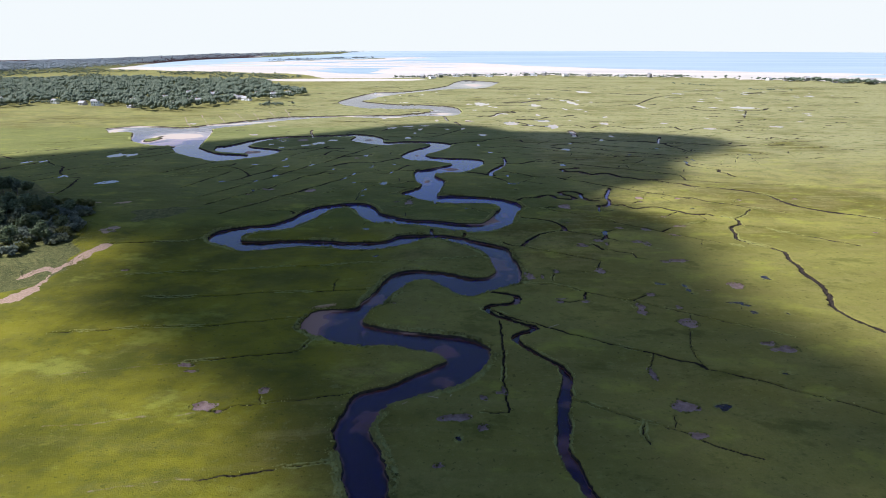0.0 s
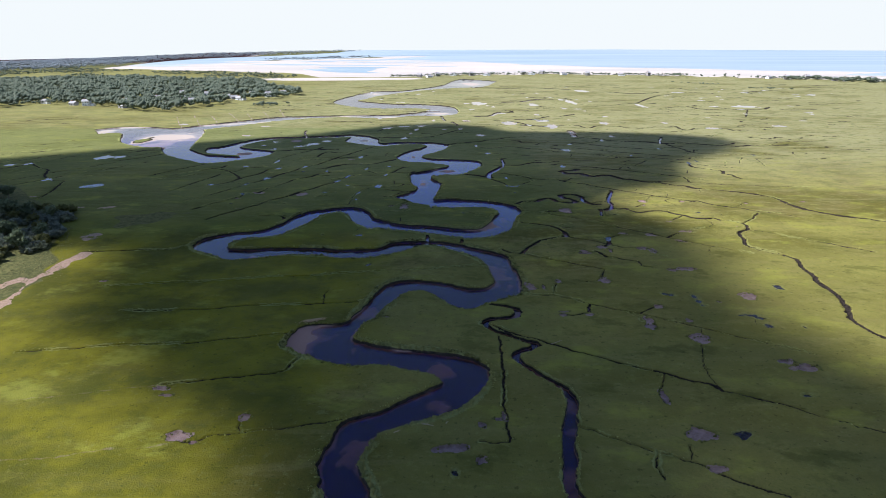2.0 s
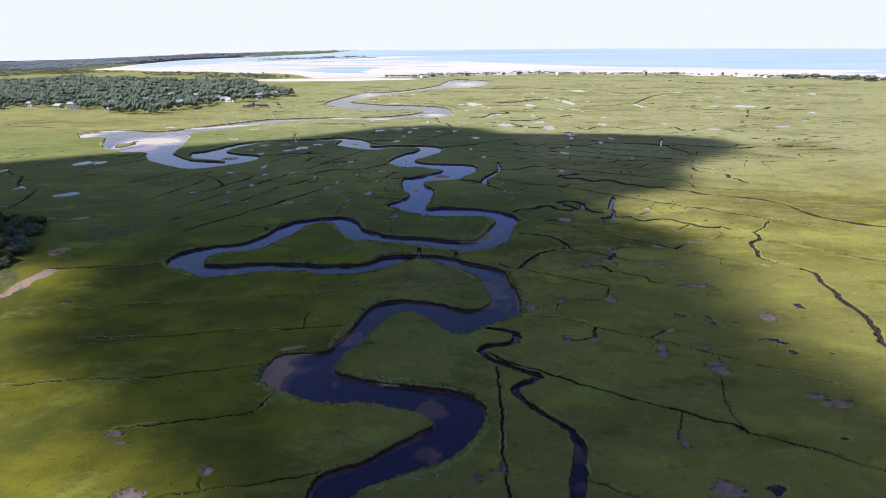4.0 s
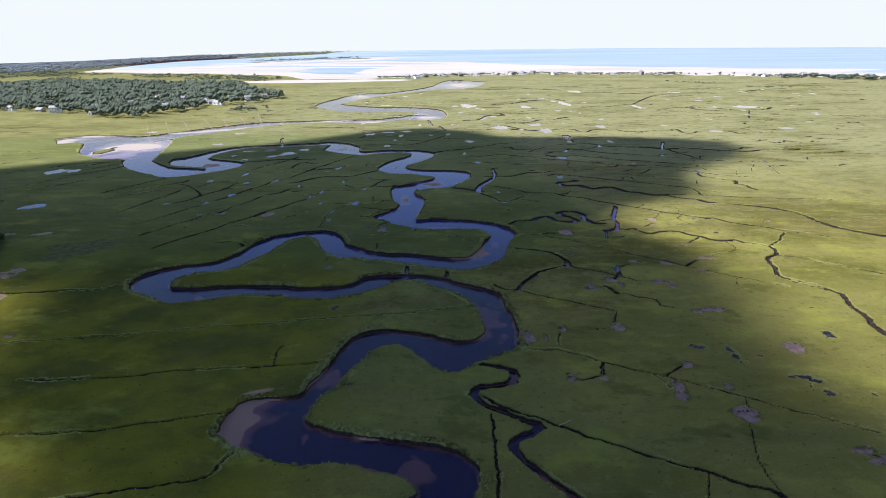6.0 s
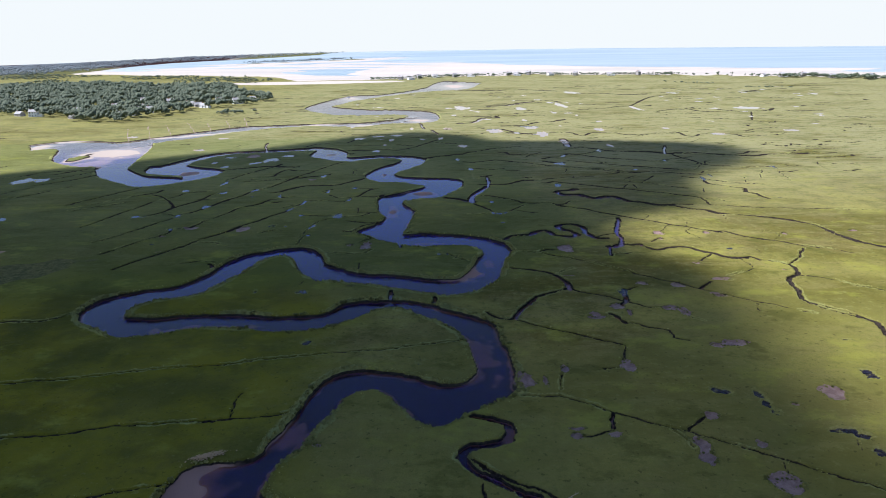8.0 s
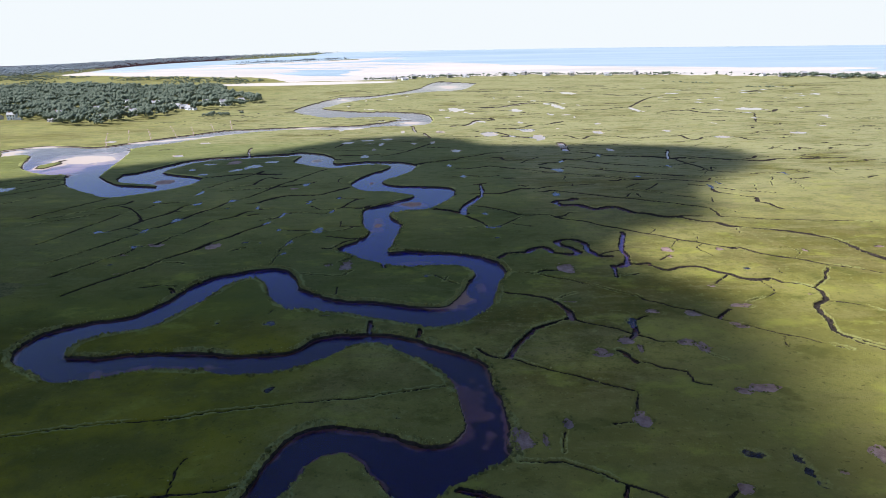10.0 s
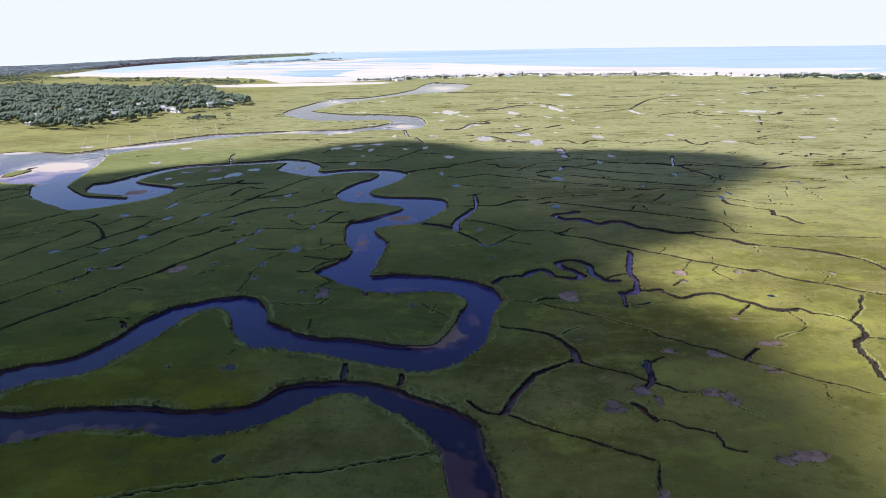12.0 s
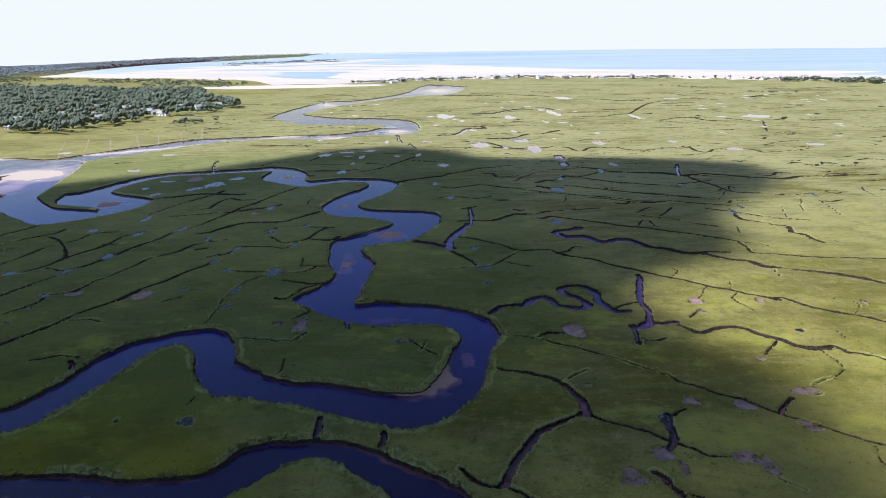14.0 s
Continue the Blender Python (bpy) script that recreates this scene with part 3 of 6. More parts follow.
ditch(1.4, (27.2, 369.8), (30.4, 362.7), (33.9, 354.7), (35.6, 351.5), (40.2, 352.3), (44.6, 357.6), (52, 366.9))
ditch(1.2, (21.3, 349.7), (27.4, 350.3), (33.1, 351.1))
ditch(0.9, (45.4, 355.6), (51.9, 351.3), (54.8, 350.4))
gut(3.9, (26.8, 372.7), (25.6, 380.2), (28, 389.4), (33.5, 402.4), (36.5, 408.5))
gut(3.8, (13.2, 384.4), (19.3, 380.7), (24.7, 375.8))
ditch(2.9, (28.7, 515.1), (34.2, 523.2), (43.3, 527.5), (51.1, 535.9), (66.3, 541.8), (76.1, 546.6))
ditch(2.5, (53, 519.2), (60, 520.2), (62.1, 509.6), (70.7, 510.3), (74.3, 511.6))
ditch(1.7, (71.2, 498.7), (76.8, 506.3), (81.2, 512.5), (85.5, 517.2))
ditch(2.6, (27.4, 486.7), (33.5, 483.1), (41.5, 485.2), (50, 490.2))
ditch(2.2, (51.4, 488.5), (61.6, 481.5), (70.2, 476.3), (78.3, 469.8), (86.5, 464.9), (94.4, 460.1), (107.5, 453.5), (122.2, 444.5), (128.9, 439.1), (137.9, 440.5))
ditch(3.3, (82.4, 491.2), (88, 495.3), (96.7, 497.5), (102.5, 508.3), (108.3, 504.3), (116.2, 508.5), (127.4, 517.7))
ditch(3.8, (81.3, 482.3), (87.2, 475.8), (93.6, 476.6))
ditch(3.1, (96.5, 482.1), (103.5, 478.4), (112.6, 471.7), (122.9, 465), (130.4, 460.2), (138.2, 456.7), (143, 453.6), (159.7, 444.3))
ditch(2.3, (101.4, 452.9), (111.8, 448.1), (118.3, 441.4), (128.5, 437.9), (140.7, 440.2), (152.4, 434.3), (164.3, 429.7))
ditch(3, (112.4, 500.5), (119.2, 494.9), (126.9, 487.8), (137.9, 482), (146.1, 478.1), (157.1, 474))
ditch(4.6, (110.1, 536.6), (119.2, 533.5), (128.2, 526.8), (132.9, 518.8), (145.3, 513.8), (161.4, 510.2), (167.6, 504.3), (173.5, 501.9), (183.7, 505.8), (192.8, 503.1), (202.5, 495.2), (213.6, 490.7), (224.4, 486.2), (234.2, 491.6), (244.5, 492.1))
ditch(2.2, (244.5, 492.1), (261.1, 496.9), (271.7, 497.3))
ditch(0.8, (90, 454.1), (87.3, 442.2), (89.5, 433.9), (88.7, 427.4))
ditch(0.8, (115.9, 419.4), (121.9, 427.3), (125.3, 429.2))
ditch(0.9, (115.3, 417.4), (119.5, 413), (123.3, 412.6), (129.7, 419.1), (135.9, 428.1))
ditch(0.9, (109.4, 398.8), (114.2, 406.7), (116.3, 405.5), (116.6, 398.1))
ditch(3.7, (53.2, 451.7), (60.3, 451))
ditch(2.1, (172.2, 498.7), (174.2, 484), (177.3, 473.2), (178.2, 461.8), (182.9, 455.9), (192.3, 453.6))
ditch(1, (177.6, 460.5), (170.8, 450.7), (164.1, 441.4))
gut(2, (181.4, 535.9), (169.6, 504))
ditch(2.3, (150.8, 424.4), (160.9, 417), (168, 410.2), (175.4, 404.6), (186, 400.7))
ditch(1.9, (159.9, 415.1), (157.7, 405.3), (162.7, 400.1), (167.5, 395.1), (171.5, 391.1), (168, 382.9), (171.8, 379.3), (171.5, 373), (173.2, 368.3))
ditch(1.9, (123.3, 410.6), (129.4, 405.2), (136.5, 398), (142.1, 393.9))
ditch(0.8, (188.7, 428.3), (182.1, 412.9), (178.8, 405.2))
ditch(0.8, (205.6, 439.5), (191.9, 415))
ditch(0.8, (212.5, 435.2), (209, 420.7), (204.7, 406.6))
ditch(2.1, (223, 457), (233.6, 454.5))
ditch(0.9, (251.7, 460.8), (247.8, 452.9), (246.1, 444))
ditch(0.8, (150.4, 393.1), (146.6, 384.1))
ditch(3.6, (195.7, 603.5), (208.6, 601.7), (216.8, 606), (216.4, 585.2), (220.1, 579.7), (234.5, 593), (256.9, 587.4), (258.4, 574.7), (267.3, 576), (281.4, 579.1), (298.6, 587.1))
ditch(1.2, (206.6, 549.3), (220.7, 567.7))
ditch(1.7, (276.6, 532.3), (276.4, 520.4))
gut(2.9, (34.6, 309.3), (37.8, 314.2), (41.4, 315.2), (45.8, 315.3), (48.2, 319.2), (51.3, 321.3), (53.7, 320.1), (54.8, 315))
gut(2.7, (54.8, 315), (58.2, 312.6), (62.3, 311.8), (64.7, 314.2), (63.3, 318.9), (60.4, 321.9), (59.4, 326.4), (61.9, 329.7), (66, 329.9), (69, 327.1), (69.5, 322.2), (68.4, 317.6), (69.6, 313), (71.8, 308.9), (75.3, 308.2))
ditch(1.4, (72.4, 311), (76.8, 313.7), (81.1, 314.7))
gut(1.7, (88.8, 338.2), (85.5, 326.8), (81.6, 315.1), (81.3, 308.6), (79.4, 300.6), (81.8, 299.3), (86.3, 300.1))
gut(2.9, (78.4, 298.8), (75.4, 297.1), (73.3, 298))
gut(1.3, (73.5, 298.8), (72.6, 293.6), (70.8, 286.2))
ditch(1.1, (72.9, 290.1), (73.7, 287.9), (77.1, 288.7), (79, 289.6))
ditch(1.2, (45.8, 292.8), (48.6, 295.1), (53.3, 295.1))
ditch(0.9, (35.9, 294.3), (40.5, 293.6), (45.5, 291.4), (50.2, 288.4), (54.1, 285.8), (59.1, 282.2), (63.7, 277.8), (68, 273.7), (72.2, 270), (73.8, 267.2), (78.7, 263), (80.4, 260.9), (83.4, 259), (85.6, 258.1))
ditch(0.8, (85.6, 258.1), (87.6, 254.7), (90.3, 251.6), (92.3, 249.7), (95.6, 247.2), (99.4, 243.7), (102.2, 241), (104.4, 239.5), (114.6, 231))
ditch(1.8, (31.5, 277.2), (33.4, 275.7), (37.4, 274.5), (40.5, 272.3), (44.8, 270.1), (46.9, 267.3))
gut(1.9, (46.9, 267.3), (47.9, 264.7), (48.8, 261.6), (49.4, 258.5), (49.3, 254))
gut(1.8, (48.4, 254.9), (44.8, 253), (40.7, 250.7), (37.2, 248.3), (35.1, 245.1), (33.3, 242.4), (31.1, 239.4), (29.5, 236.1), (27.9, 233.4))
gut(1.4, (27.9, 233.4), (26.4, 232.4), (23.4, 233.2), (21.5, 235.4), (19.8, 237.7))
ditch(1, (49.9, 253.9), (51.7, 251.6), (54.9, 250.2), (57.9, 248.5), (60.7, 246.3), (62.3, 244.2), (64.1, 243), (66.6, 240.8), (68, 239), (71.9, 237.7))
ditch(0.8, (48.2, 269.9), (51.5, 272.4), (54.1, 274.1))
gut(1.4, (65.7, 253.3), (64.8, 249.1), (63.6, 244.2), (61.8, 241.1))
gut(1.7, (56.3, 234.3), (57.8, 232.7), (58.1, 230.3), (58.8, 228))
ditch(0.8, (78.5, 231.7), (79.5, 229.7), (81.4, 227.6))
ditch(0.8, (63.8, 239.5), (64.7, 237.7))
ditch(0.8, (66.8, 252.8), (70.2, 255.2))
gut(0.9, (90.5, 252), (96, 258.3))
ditch(0.8, (101.9, 239.7), (99.9, 235.3), (100.1, 233.6))
ditch(0.8, (98.6, 333.5), (103.4, 341.5), (102, 344.6))
ditch(0.8, (106.9, 326), (101.6, 318.1), (99.7, 316))
ditch(0.8, (116.6, 329.3), (113.2, 322.5))
ditch(0.8, (114.7, 320.9), (110.4, 315.1), (111.5, 309.2), (111.9, 304.9))
ditch(0.8, (91.8, 302.4), (96.3, 307.4))
ditch(3, (122, 315.1), (124.1, 313.1))
ditch(0.8, (137.1, 339.8), (135.4, 333.1))
ditch(2.3, (86, 299.3), (89, 293.1), (92.4, 293.6), (96.5, 295.5), (101.3, 295.5), (104.3, 291.9), (107.1, 288.2), (110.1, 286.6), (111.5, 282.4), (116.5, 280.8), (120.7, 281.4), (122.1, 277.8))
ditch(1.8, (122.1, 277.8), (125.7, 276.6), (128.2, 274.9))
ditch(0.8, (108, 285.7), (103.5, 281.1), (101.2, 278.7))
ditch(0.8, (115.8, 279.6), (116.3, 274.6), (116.2, 271.1), (114.7, 268.9), (111, 266.4), (104.1, 263))
ditch(0.8, (127.8, 291.2), (127.2, 286.7))
ditch(0.8, (140.8, 312.6), (143.9, 313.3), (145.6, 307.8), (139.8, 300.7))
ditch(1.7, (126.6, 276.1), (130.1, 272.2), (129.9, 267.5), (127.6, 262.7), (123, 260.3), (120.4, 252.2), (120.3, 248.8), (117.3, 242), (118.1, 238.8), (119.8, 237.4), (121.9, 233.9), (125.1, 229.6), (127.5, 225.9))
ditch(1.4, (127.5, 225.9), (127.8, 224), (126.2, 219.3))
ditch(0.8, (130.1, 272.2), (138.5, 280.9), (145, 290.4))
ditch(1.1, (127.3, 262.1), (131.9, 260.7), (137, 256.7), (141, 251.3), (146.8, 247), (162, 232.1))
ditch(2.1, (117.3, 241), (118.6, 236.5), (120.3, 232.6), (124.5, 228), (127.8, 224.1), (126.6, 219.5), (124.6, 213), (124.6, 205), (122.6, 199), (122.4, 191.6), (121.2, 184), (119.3, 177.9), (115.8, 171.8), (115.6, 165), (118.1, 156.4), (123, 148))
ditch(1, (115.6, 165.8), (116.4, 158.8), (121, 153.8), (129.8, 134.2))
ditch(1.1, (27.8, 232.9), (33.4, 227.5), (40.5, 223.4), (47.2, 218.8), (53.5, 214.4))
ditch(0.8, (53.9, 213.4), (51.9, 205.8))
ditch(1.1, (45.2, 201.8), (49.8, 201.8))
ditch(0.8, (35.1, 199.6), (33.2, 193.2))
ditch(0.8, (64.3, 247.7), (63.7, 244.6))
ditch(0.9, (56.6, 233.1), (58.1, 229.8), (62.1, 227.3), (64.5, 224.9), (69.3, 222.8), (69.1, 218.2), (72.3, 216.6))
ditch(0.8, (24, 190.7), (28.4, 190.5), (32.2, 190.3), (35.6, 188.2), (38.8, 186.1), (43, 183.2), (46.1, 181.3), (49, 179), (51.8, 177), (55.8, 175.2), (59.4, 172.7), (62.7, 170.1))
ditch(0.8, (62.7, 170.1), (66, 167.7), (69.2, 165.3), (72.4, 163.2), (75.4, 161.1), (78.3, 159.1), (81.3, 157.4), (83, 155.8), (92.9, 149))
ditch(0.8, (52.9, 175.4), (54.2, 172.7), (54.7, 169.5))
gut(0.8, (42.6, 182.8), (40.7, 177.4))
ditch(0.8, (34.2, 174.7), (36.7, 175.4), (39.4, 176.7))
ditch(0.8, (61.6, 180.7), (58.2, 178.1), (55.8, 175.2))
ditch(0.8, (69.2, 165.3), (68.4, 160.3))
ditch(0.8, (87.7, 170.3), (86.2, 167.1))
ditch(0.8, (90.2, 252.2), (95.8, 258.9))
ditch(1.1, (98.3, 260.4), (102.4, 259))
pan(25.6, 197.5, 2.6, 3.4)
ditch(0.8, (-115.4, 200.7), (-99.5, 202.5), (-86.9, 203.7), (-80.6, 204.7), (-68.2, 207.3), (-57.7, 209.1), (-47.9, 209.1), (-39.9, 211), (-30.3, 212.9), (-20.3, 214.5), (-8.7, 215.1), (1.7, 217.5), (13, 219.8))
ditch(0.8, (-100, 179.3), (-84.5, 180), (-79.9, 180), (-74.4, 180.5), (-69.2, 181.6), (-64, 183), (-57, 183.3), (-49, 184.1), (-40.8, 184.6), (-27.9, 186.5))
ditch(0.8, (-40, 185.4), (-40.8, 193.5), (-40.2, 195.9))
ditch(1.7, (-142, 237.4), (-122.1, 239), (-113.9, 238.9), (-108, 240.1), (-104.1, 245.2))
ditch(1.2, (10.8, 168), (15.2, 163.1), (22.4, 158.7), (29.1, 153.3), (35.5, 148.8), (41.7, 144.7), (47.6, 140.9), (53.5, 138.1), (56.7, 135.6), (59.7, 134.8), (61, 131.4))
ditch(0.8, (61, 131.4), (64.8, 129.6), (69, 127.6), (73.7, 124.3), (77.6, 120.2), (82.6, 118.5), (83.9, 116.6), (88.1, 114.3), (99.1, 105.8))
ditch(0.8, (24.7, 117.3), (27.8, 115.6), (31.9, 113), (35.7, 110.3), (38.4, 108.2), (42.1, 106), (45.8, 104.2), (50.4, 100), (54.4, 97.3), (58.4, 95.3))
ditch(0.8, (38.5, 107.8), (37.4, 104.3), (37.4, 100.2))
ditch(0.8, (50.4, 138.9), (47.8, 132.3))
ditch(0.8, (66.7, 157.1), (62.8, 146), (61.3, 138.8), (61, 132.9))
ditch(0.8, (82, 144.2), (90.3, 142.6))
ditch(0.8, (46.2, 110.5), (44.5, 106))
ditch(0.8, (12.6, 160.3), (11.6, 146.6), (10.9, 135.4), (10.2, 125.5), (10.7, 122.2), (9.9, 116.8), (9.9, 112.3), (4.1, 112.3))
ditch(0.9, (-114.7, 153), (-105.1, 154.1), (-91.4, 156.6), (-76.6, 157.4), (-62.3, 159.9), (-55, 161.6), (-44.6, 163.9))
ditch(0.9, (-70, 135.6), (-61.9, 137.4), (-49.1, 139.9), (-42.6, 141.5), (-40.8, 145.8), (-39.4, 149.8))
ditch(0.8, (-56.8, 113.3), (-54.1, 112.1), (-51.5, 114.6), (-46, 115.5), (-42.7, 116.5), (-37.1, 117.4), (-30.9, 119), (-24.5, 120.4))
ditch(0.8, (-45.4, 115.5), (-46.4, 119.6))
ditch(0.8, (-50.9, 89.7), (-41.4, 91.6), (-33.2, 93.3), (-25.8, 95))
swale((-103.6, 128.8), (-94.3, 130.4), (-86.1, 132), (-74.2, 134.7), (-70, 135.6))
swale((-89.4, 107), (-79, 108), (-69.3, 110.6), (-64, 111.2), (-56.8, 113.3))
swale((-68.8, 86.7), (-50.9, 89.7))
ditch(1.8, (-179.2, 383.4), (-166.3, 409), (-161.4, 417.3), (-157.6, 426.2))
ditch(1.8, (-174.3, 376.4), (-157.7, 394.5), (-151.3, 403.4), (-143.9, 409.5), (-142.6, 416.4))
ditch(1.3, (-144.1, 405.3), (-137, 400.5), (-128.4, 388.1), (-123.5, 380.4), (-122.1, 373.4), (-124.4, 365.8), (-129, 359.5), (-134.8, 355.9))
ditch(1.5, (-150.1, 341.6), (-142.4, 368.6), (-139.2, 377.6), (-136.6, 388.8), (-129.6, 397.4), (-126.4, 407.9), (-114.6, 411.1))
ditch(1.4, (-171.3, 372), (-153, 386.6), (-149.7, 389.2))
ditch(1.8, (-122.1, 373.4), (-117.8, 382), (-113.6, 389.7), (-112.7, 398.3), (-110.4, 403.8), (-104.5, 410.2))
ditch(2.1, (-123.4, 363.9), (-116.5, 360.2), (-111.8, 361), (-108, 365.7), (-105, 375.3), (-103.2, 378.6), (-100.1, 387), (-94.7, 396.6), (-91.3, 407.2), (-86.2, 413.8), (-81.7, 423.7), (-77.2, 435.4), (-72.6, 449.2), (-66.8, 460.4), (-61.3, 476.6), (-52.1, 493.9))
ditch(1.6, (-132.9, 316.9), (-123.2, 336.3), (-118.8, 344.6), (-114.3, 354.2))
ditch(1.6, (-115.4, 391.4), (-106.4, 391.4))
ditch(1.6, (-122.8, 302.5), (-113.3, 319.7), (-109.9, 325.5), (-107, 331.2), (-109, 336.7), (-103.3, 336.2), (-98.8, 341.9), (-98, 348.3), (-94.5, 353.6), (-90.9, 364.2), (-87.9, 372.4), (-83, 376.8), (-79.8, 380.1), (-78, 388), (-73.8, 389.2), (-66, 394))
ditch(1.7, (-110.3, 284.4), (-101.1, 299), (-97.7, 303.7), (-94.5, 309.4), (-91.8, 315.1), (-88.8, 320.7), (-85.3, 326.2), (-81.9, 330.6), (-78.9, 338.7), (-73.8, 345.2), (-69.4, 355), (-65.2, 360.7), (-63.3, 367))
ditch(2, (-66.2, 371.2), (-60.8, 374.8), (-58.4, 378.2), (-57.5, 383.2), (-52, 383.4), (-45.1, 382.8), (-40.1, 380.1), (-37.1, 382.1), (-35.8, 387.3))
ditch(2, (-67.3, 327.1), (-63.2, 330.5))
ditch(2.3, (-114.7, 440.2), (-111, 448.5), (-106.5, 459.7), (-97.3, 476.4), (-91.8, 489.5))
ditch(4.2, (-125.7, 472.8), (-115.3, 476.9), (-102, 482.2), (-89.1, 479.5), (-79.8, 478.5))
ditch(2.3, (-103.1, 433.8), (-88.5, 437.6), (-82.5, 440.2))
ditch(1.9, (-100.2, 440.9), (-94, 446.8), (-89.1, 448.6), (-88.5, 454.3), (-87.4, 462.6), (-83.5, 469.7), (-78, 465.3), (-70.9, 465.8))
ditch(2.6, (-80.6, 403.6), (-76.4, 405.8), (-71.2, 413.3), (-62.9, 420), (-47.7, 420.4), (-38.9, 429.6), (-33.4, 437.5))
ditch(1.9, (-74.3, 394.7), (-71.2, 392.1), (-67.9, 392.6))
ditch(2.4, (-74.6, 381), (-70.6, 382.1))
ditch(2.2, (-79.5, 438.8), (-68.7, 444.3), (-58.4, 447.8), (-54.1, 454.3))
ditch(2.4, (-32.6, 441.8), (-39, 448.1), (-41.9, 457.9), (-37.4, 467.5))
ditch(1.7, (-47.9, 396.4), (-41.6, 387.8), (-36, 388.9), (-32, 392.5), (-29.6, 400.5), (-26.9, 407.3), (-23.3, 408.7))
ditch(2.7, (-32, 392.5), (-25.8, 389.5), (-21.2, 389.9), (-19.3, 393.7))
ditch(2.4, (-52.1, 405.2), (-48.1, 409.3))
ditch(1.8, (-33.4, 409.7), (-23.3, 408.7))
ditch(1.4, (-53.4, 354.8), (-47, 353.1), (-40.9, 352.6))
ditch(1.6, (-35.3, 351.5), (-28.7, 351), (-25.1, 353.6), (-23.5, 356.5))
ditch(1.4, (-40.3, 349.6), (-44.8, 343.8), (-47.3, 338.7), (-47.8, 333.7), (-49, 327.9), (-48.7, 322.4))
ditch(1.4, (-48.3, 321), (-48.3, 313.4), (-49.2, 307.4))
ditch(1.5, (-33.2, 343.4), (-26.9, 340.2), (-23, 339.3), (-18.4, 340.6))
ditch(2, (-31.9, 327), (-28.2, 326.3), (-25.8, 333.4), (-23.5, 336.8), (-18.3, 339.5))
ditch(0.8, (-29.2, 357.6), (-30.5, 368.7))
ditch(1.2, (-29.2, 357.6), (-20.5, 356.9))
ditch(0.9, (-88, 289), (-84.1, 289.6), (-81.2, 291), (-75.9, 290.6))
gut(1, (-77.2, 288.8), (-73.7, 283.1))
ditch(0.8, (-91.2, 313.8), (-84, 314.1), (-80.7, 312.2))
ditch(0.8, (-39.6, 264), (-38.8, 267.5))
ditch(0.8, (-38.6, 298.5), (-33.8, 297.8), (-27.4, 296.2), (-21.8, 295.1), (-20, 297.8), (-18.1, 300.5))
ditch(1.7, (-24.3, 309.5), (-22.4, 312.6), (-20.2, 314.5))
gut(1.4, (-8.1, 306.6), (-6.8, 302.7))
ditch(0.8, (-21.6, 285.6), (-21.2, 279.6), (-22, 276.8))
ditch(0.9, (10.4, 293.7), (14.1, 288.4), (17.7, 284.3))
ditch(0.8, (13.4, 287.2), (15, 292.7))
gut(1.4, (-9, 257.8), (-8.6, 250))
# narrow wet runnels, the sky's reflection painted as a pale bed
swale((-236.6, 590.9), (-266.2, 656.7), (-290.2, 712.7))
swale((-225.4, 607.7), (-245.6, 654), (-270.7, 713.3))
swale((-212.2, 620.6), (-254.3, 718))
swale((-198.3, 639.5), (-222.2, 696.4), (-242.3, 741.8))
swale((-189.9, 655.1), (-217.7, 730.7))
swale((-176.6, 671.1), (-203.3, 747.7))
swale((-163.9, 681.8), (-191.8, 774.7))
ditch(4, (-193.1, 585.6), (-182.8, 588.7))
ditch(1.7, (-145, 563.1), (-143, 579.5))
gut(1.6, (-115, 546), (-121.9, 572.7), (-123.8, 585.9))
ditch(2.8, (-90.4, 558.6), (-84, 572.3), (-73.5, 577.5))
ditch(2.9, (-58.4, 580), (-50.1, 607.3), (-43.1, 619.2), (-33.2, 625.9), (-21.8, 616.4))
ditch(2.9, (-20.1, 534.9), (-6.5, 548.6), (0.5, 562), (8, 576.2), (15.9, 591.5))
ditch(5.4, (1.9, 498.6), (8.4, 505.8), (18.4, 511.2), (28.8, 516.8))
gut(2.1, (-1.1, 699.1), (2.9, 655.5))
gut(2.4, (9.8, 648.5), (14.1, 619.6))
ditch(4.1, (11.9, 571.3), (27.1, 565.1))
ditch(3.7, (-18.5, 564.3), (-6.9, 558.7))
ditch(4.7, (-52.9, 542.5), (-34.8, 540.4), (-20.8, 544.4))
gut(6.8, (36.6, 693.6), (51.7, 698.6), (64.8, 735.2), (77.7, 733.2))
ditch(7, (39.2, 751.7), (65.8, 747.6), (76.9, 750.1), (80.3, 732.8))
ditch(7.8, (56.6, 859.3), (101.3, 863.3))
gut(7.9, (81.4, 855), (104.4, 862.8), (120.3, 884.7), (143.7, 906.8))
ditch(7.5, (63.1, 819.2), (111.3, 821.7))
ditch(8.2, (123.4, 931.7), (150.4, 926.5), (169.1, 915.9), (178.1, 893.7))
gut(9.5, (56.1, 1131.8), (113.9, 1108.2), (131.6, 1115))
gut(9.3, (157.8, 1119.9), (195.1, 1090.2), (209, 1076.8))
ditch(8.8, (229.4, 1024.1), (266.3, 1016.3), (290.2, 993.5), (334.6, 1011))
ditch(5.5, (174.9, 821.7), (208.2, 810.5), (231.8, 828.5), (250, 836.9), (277.1, 888.6), (311.8, 947.6), (346.7, 981.8))
gut(6.5, (75.4, 667.5), (84.6, 666.2), (104.3, 657))
ditch(6.7, (82.3, 666.6), (97.2, 671.1), (112.3, 689.6), (125, 691.4), (144.2, 711))
ditch(6.3, (56.7, 642.1), (70.6, 646.2), (84.7, 618.3), (96.4, 611.3))
gut(6.2, (76.3, 619.5), (98.1, 608.5))
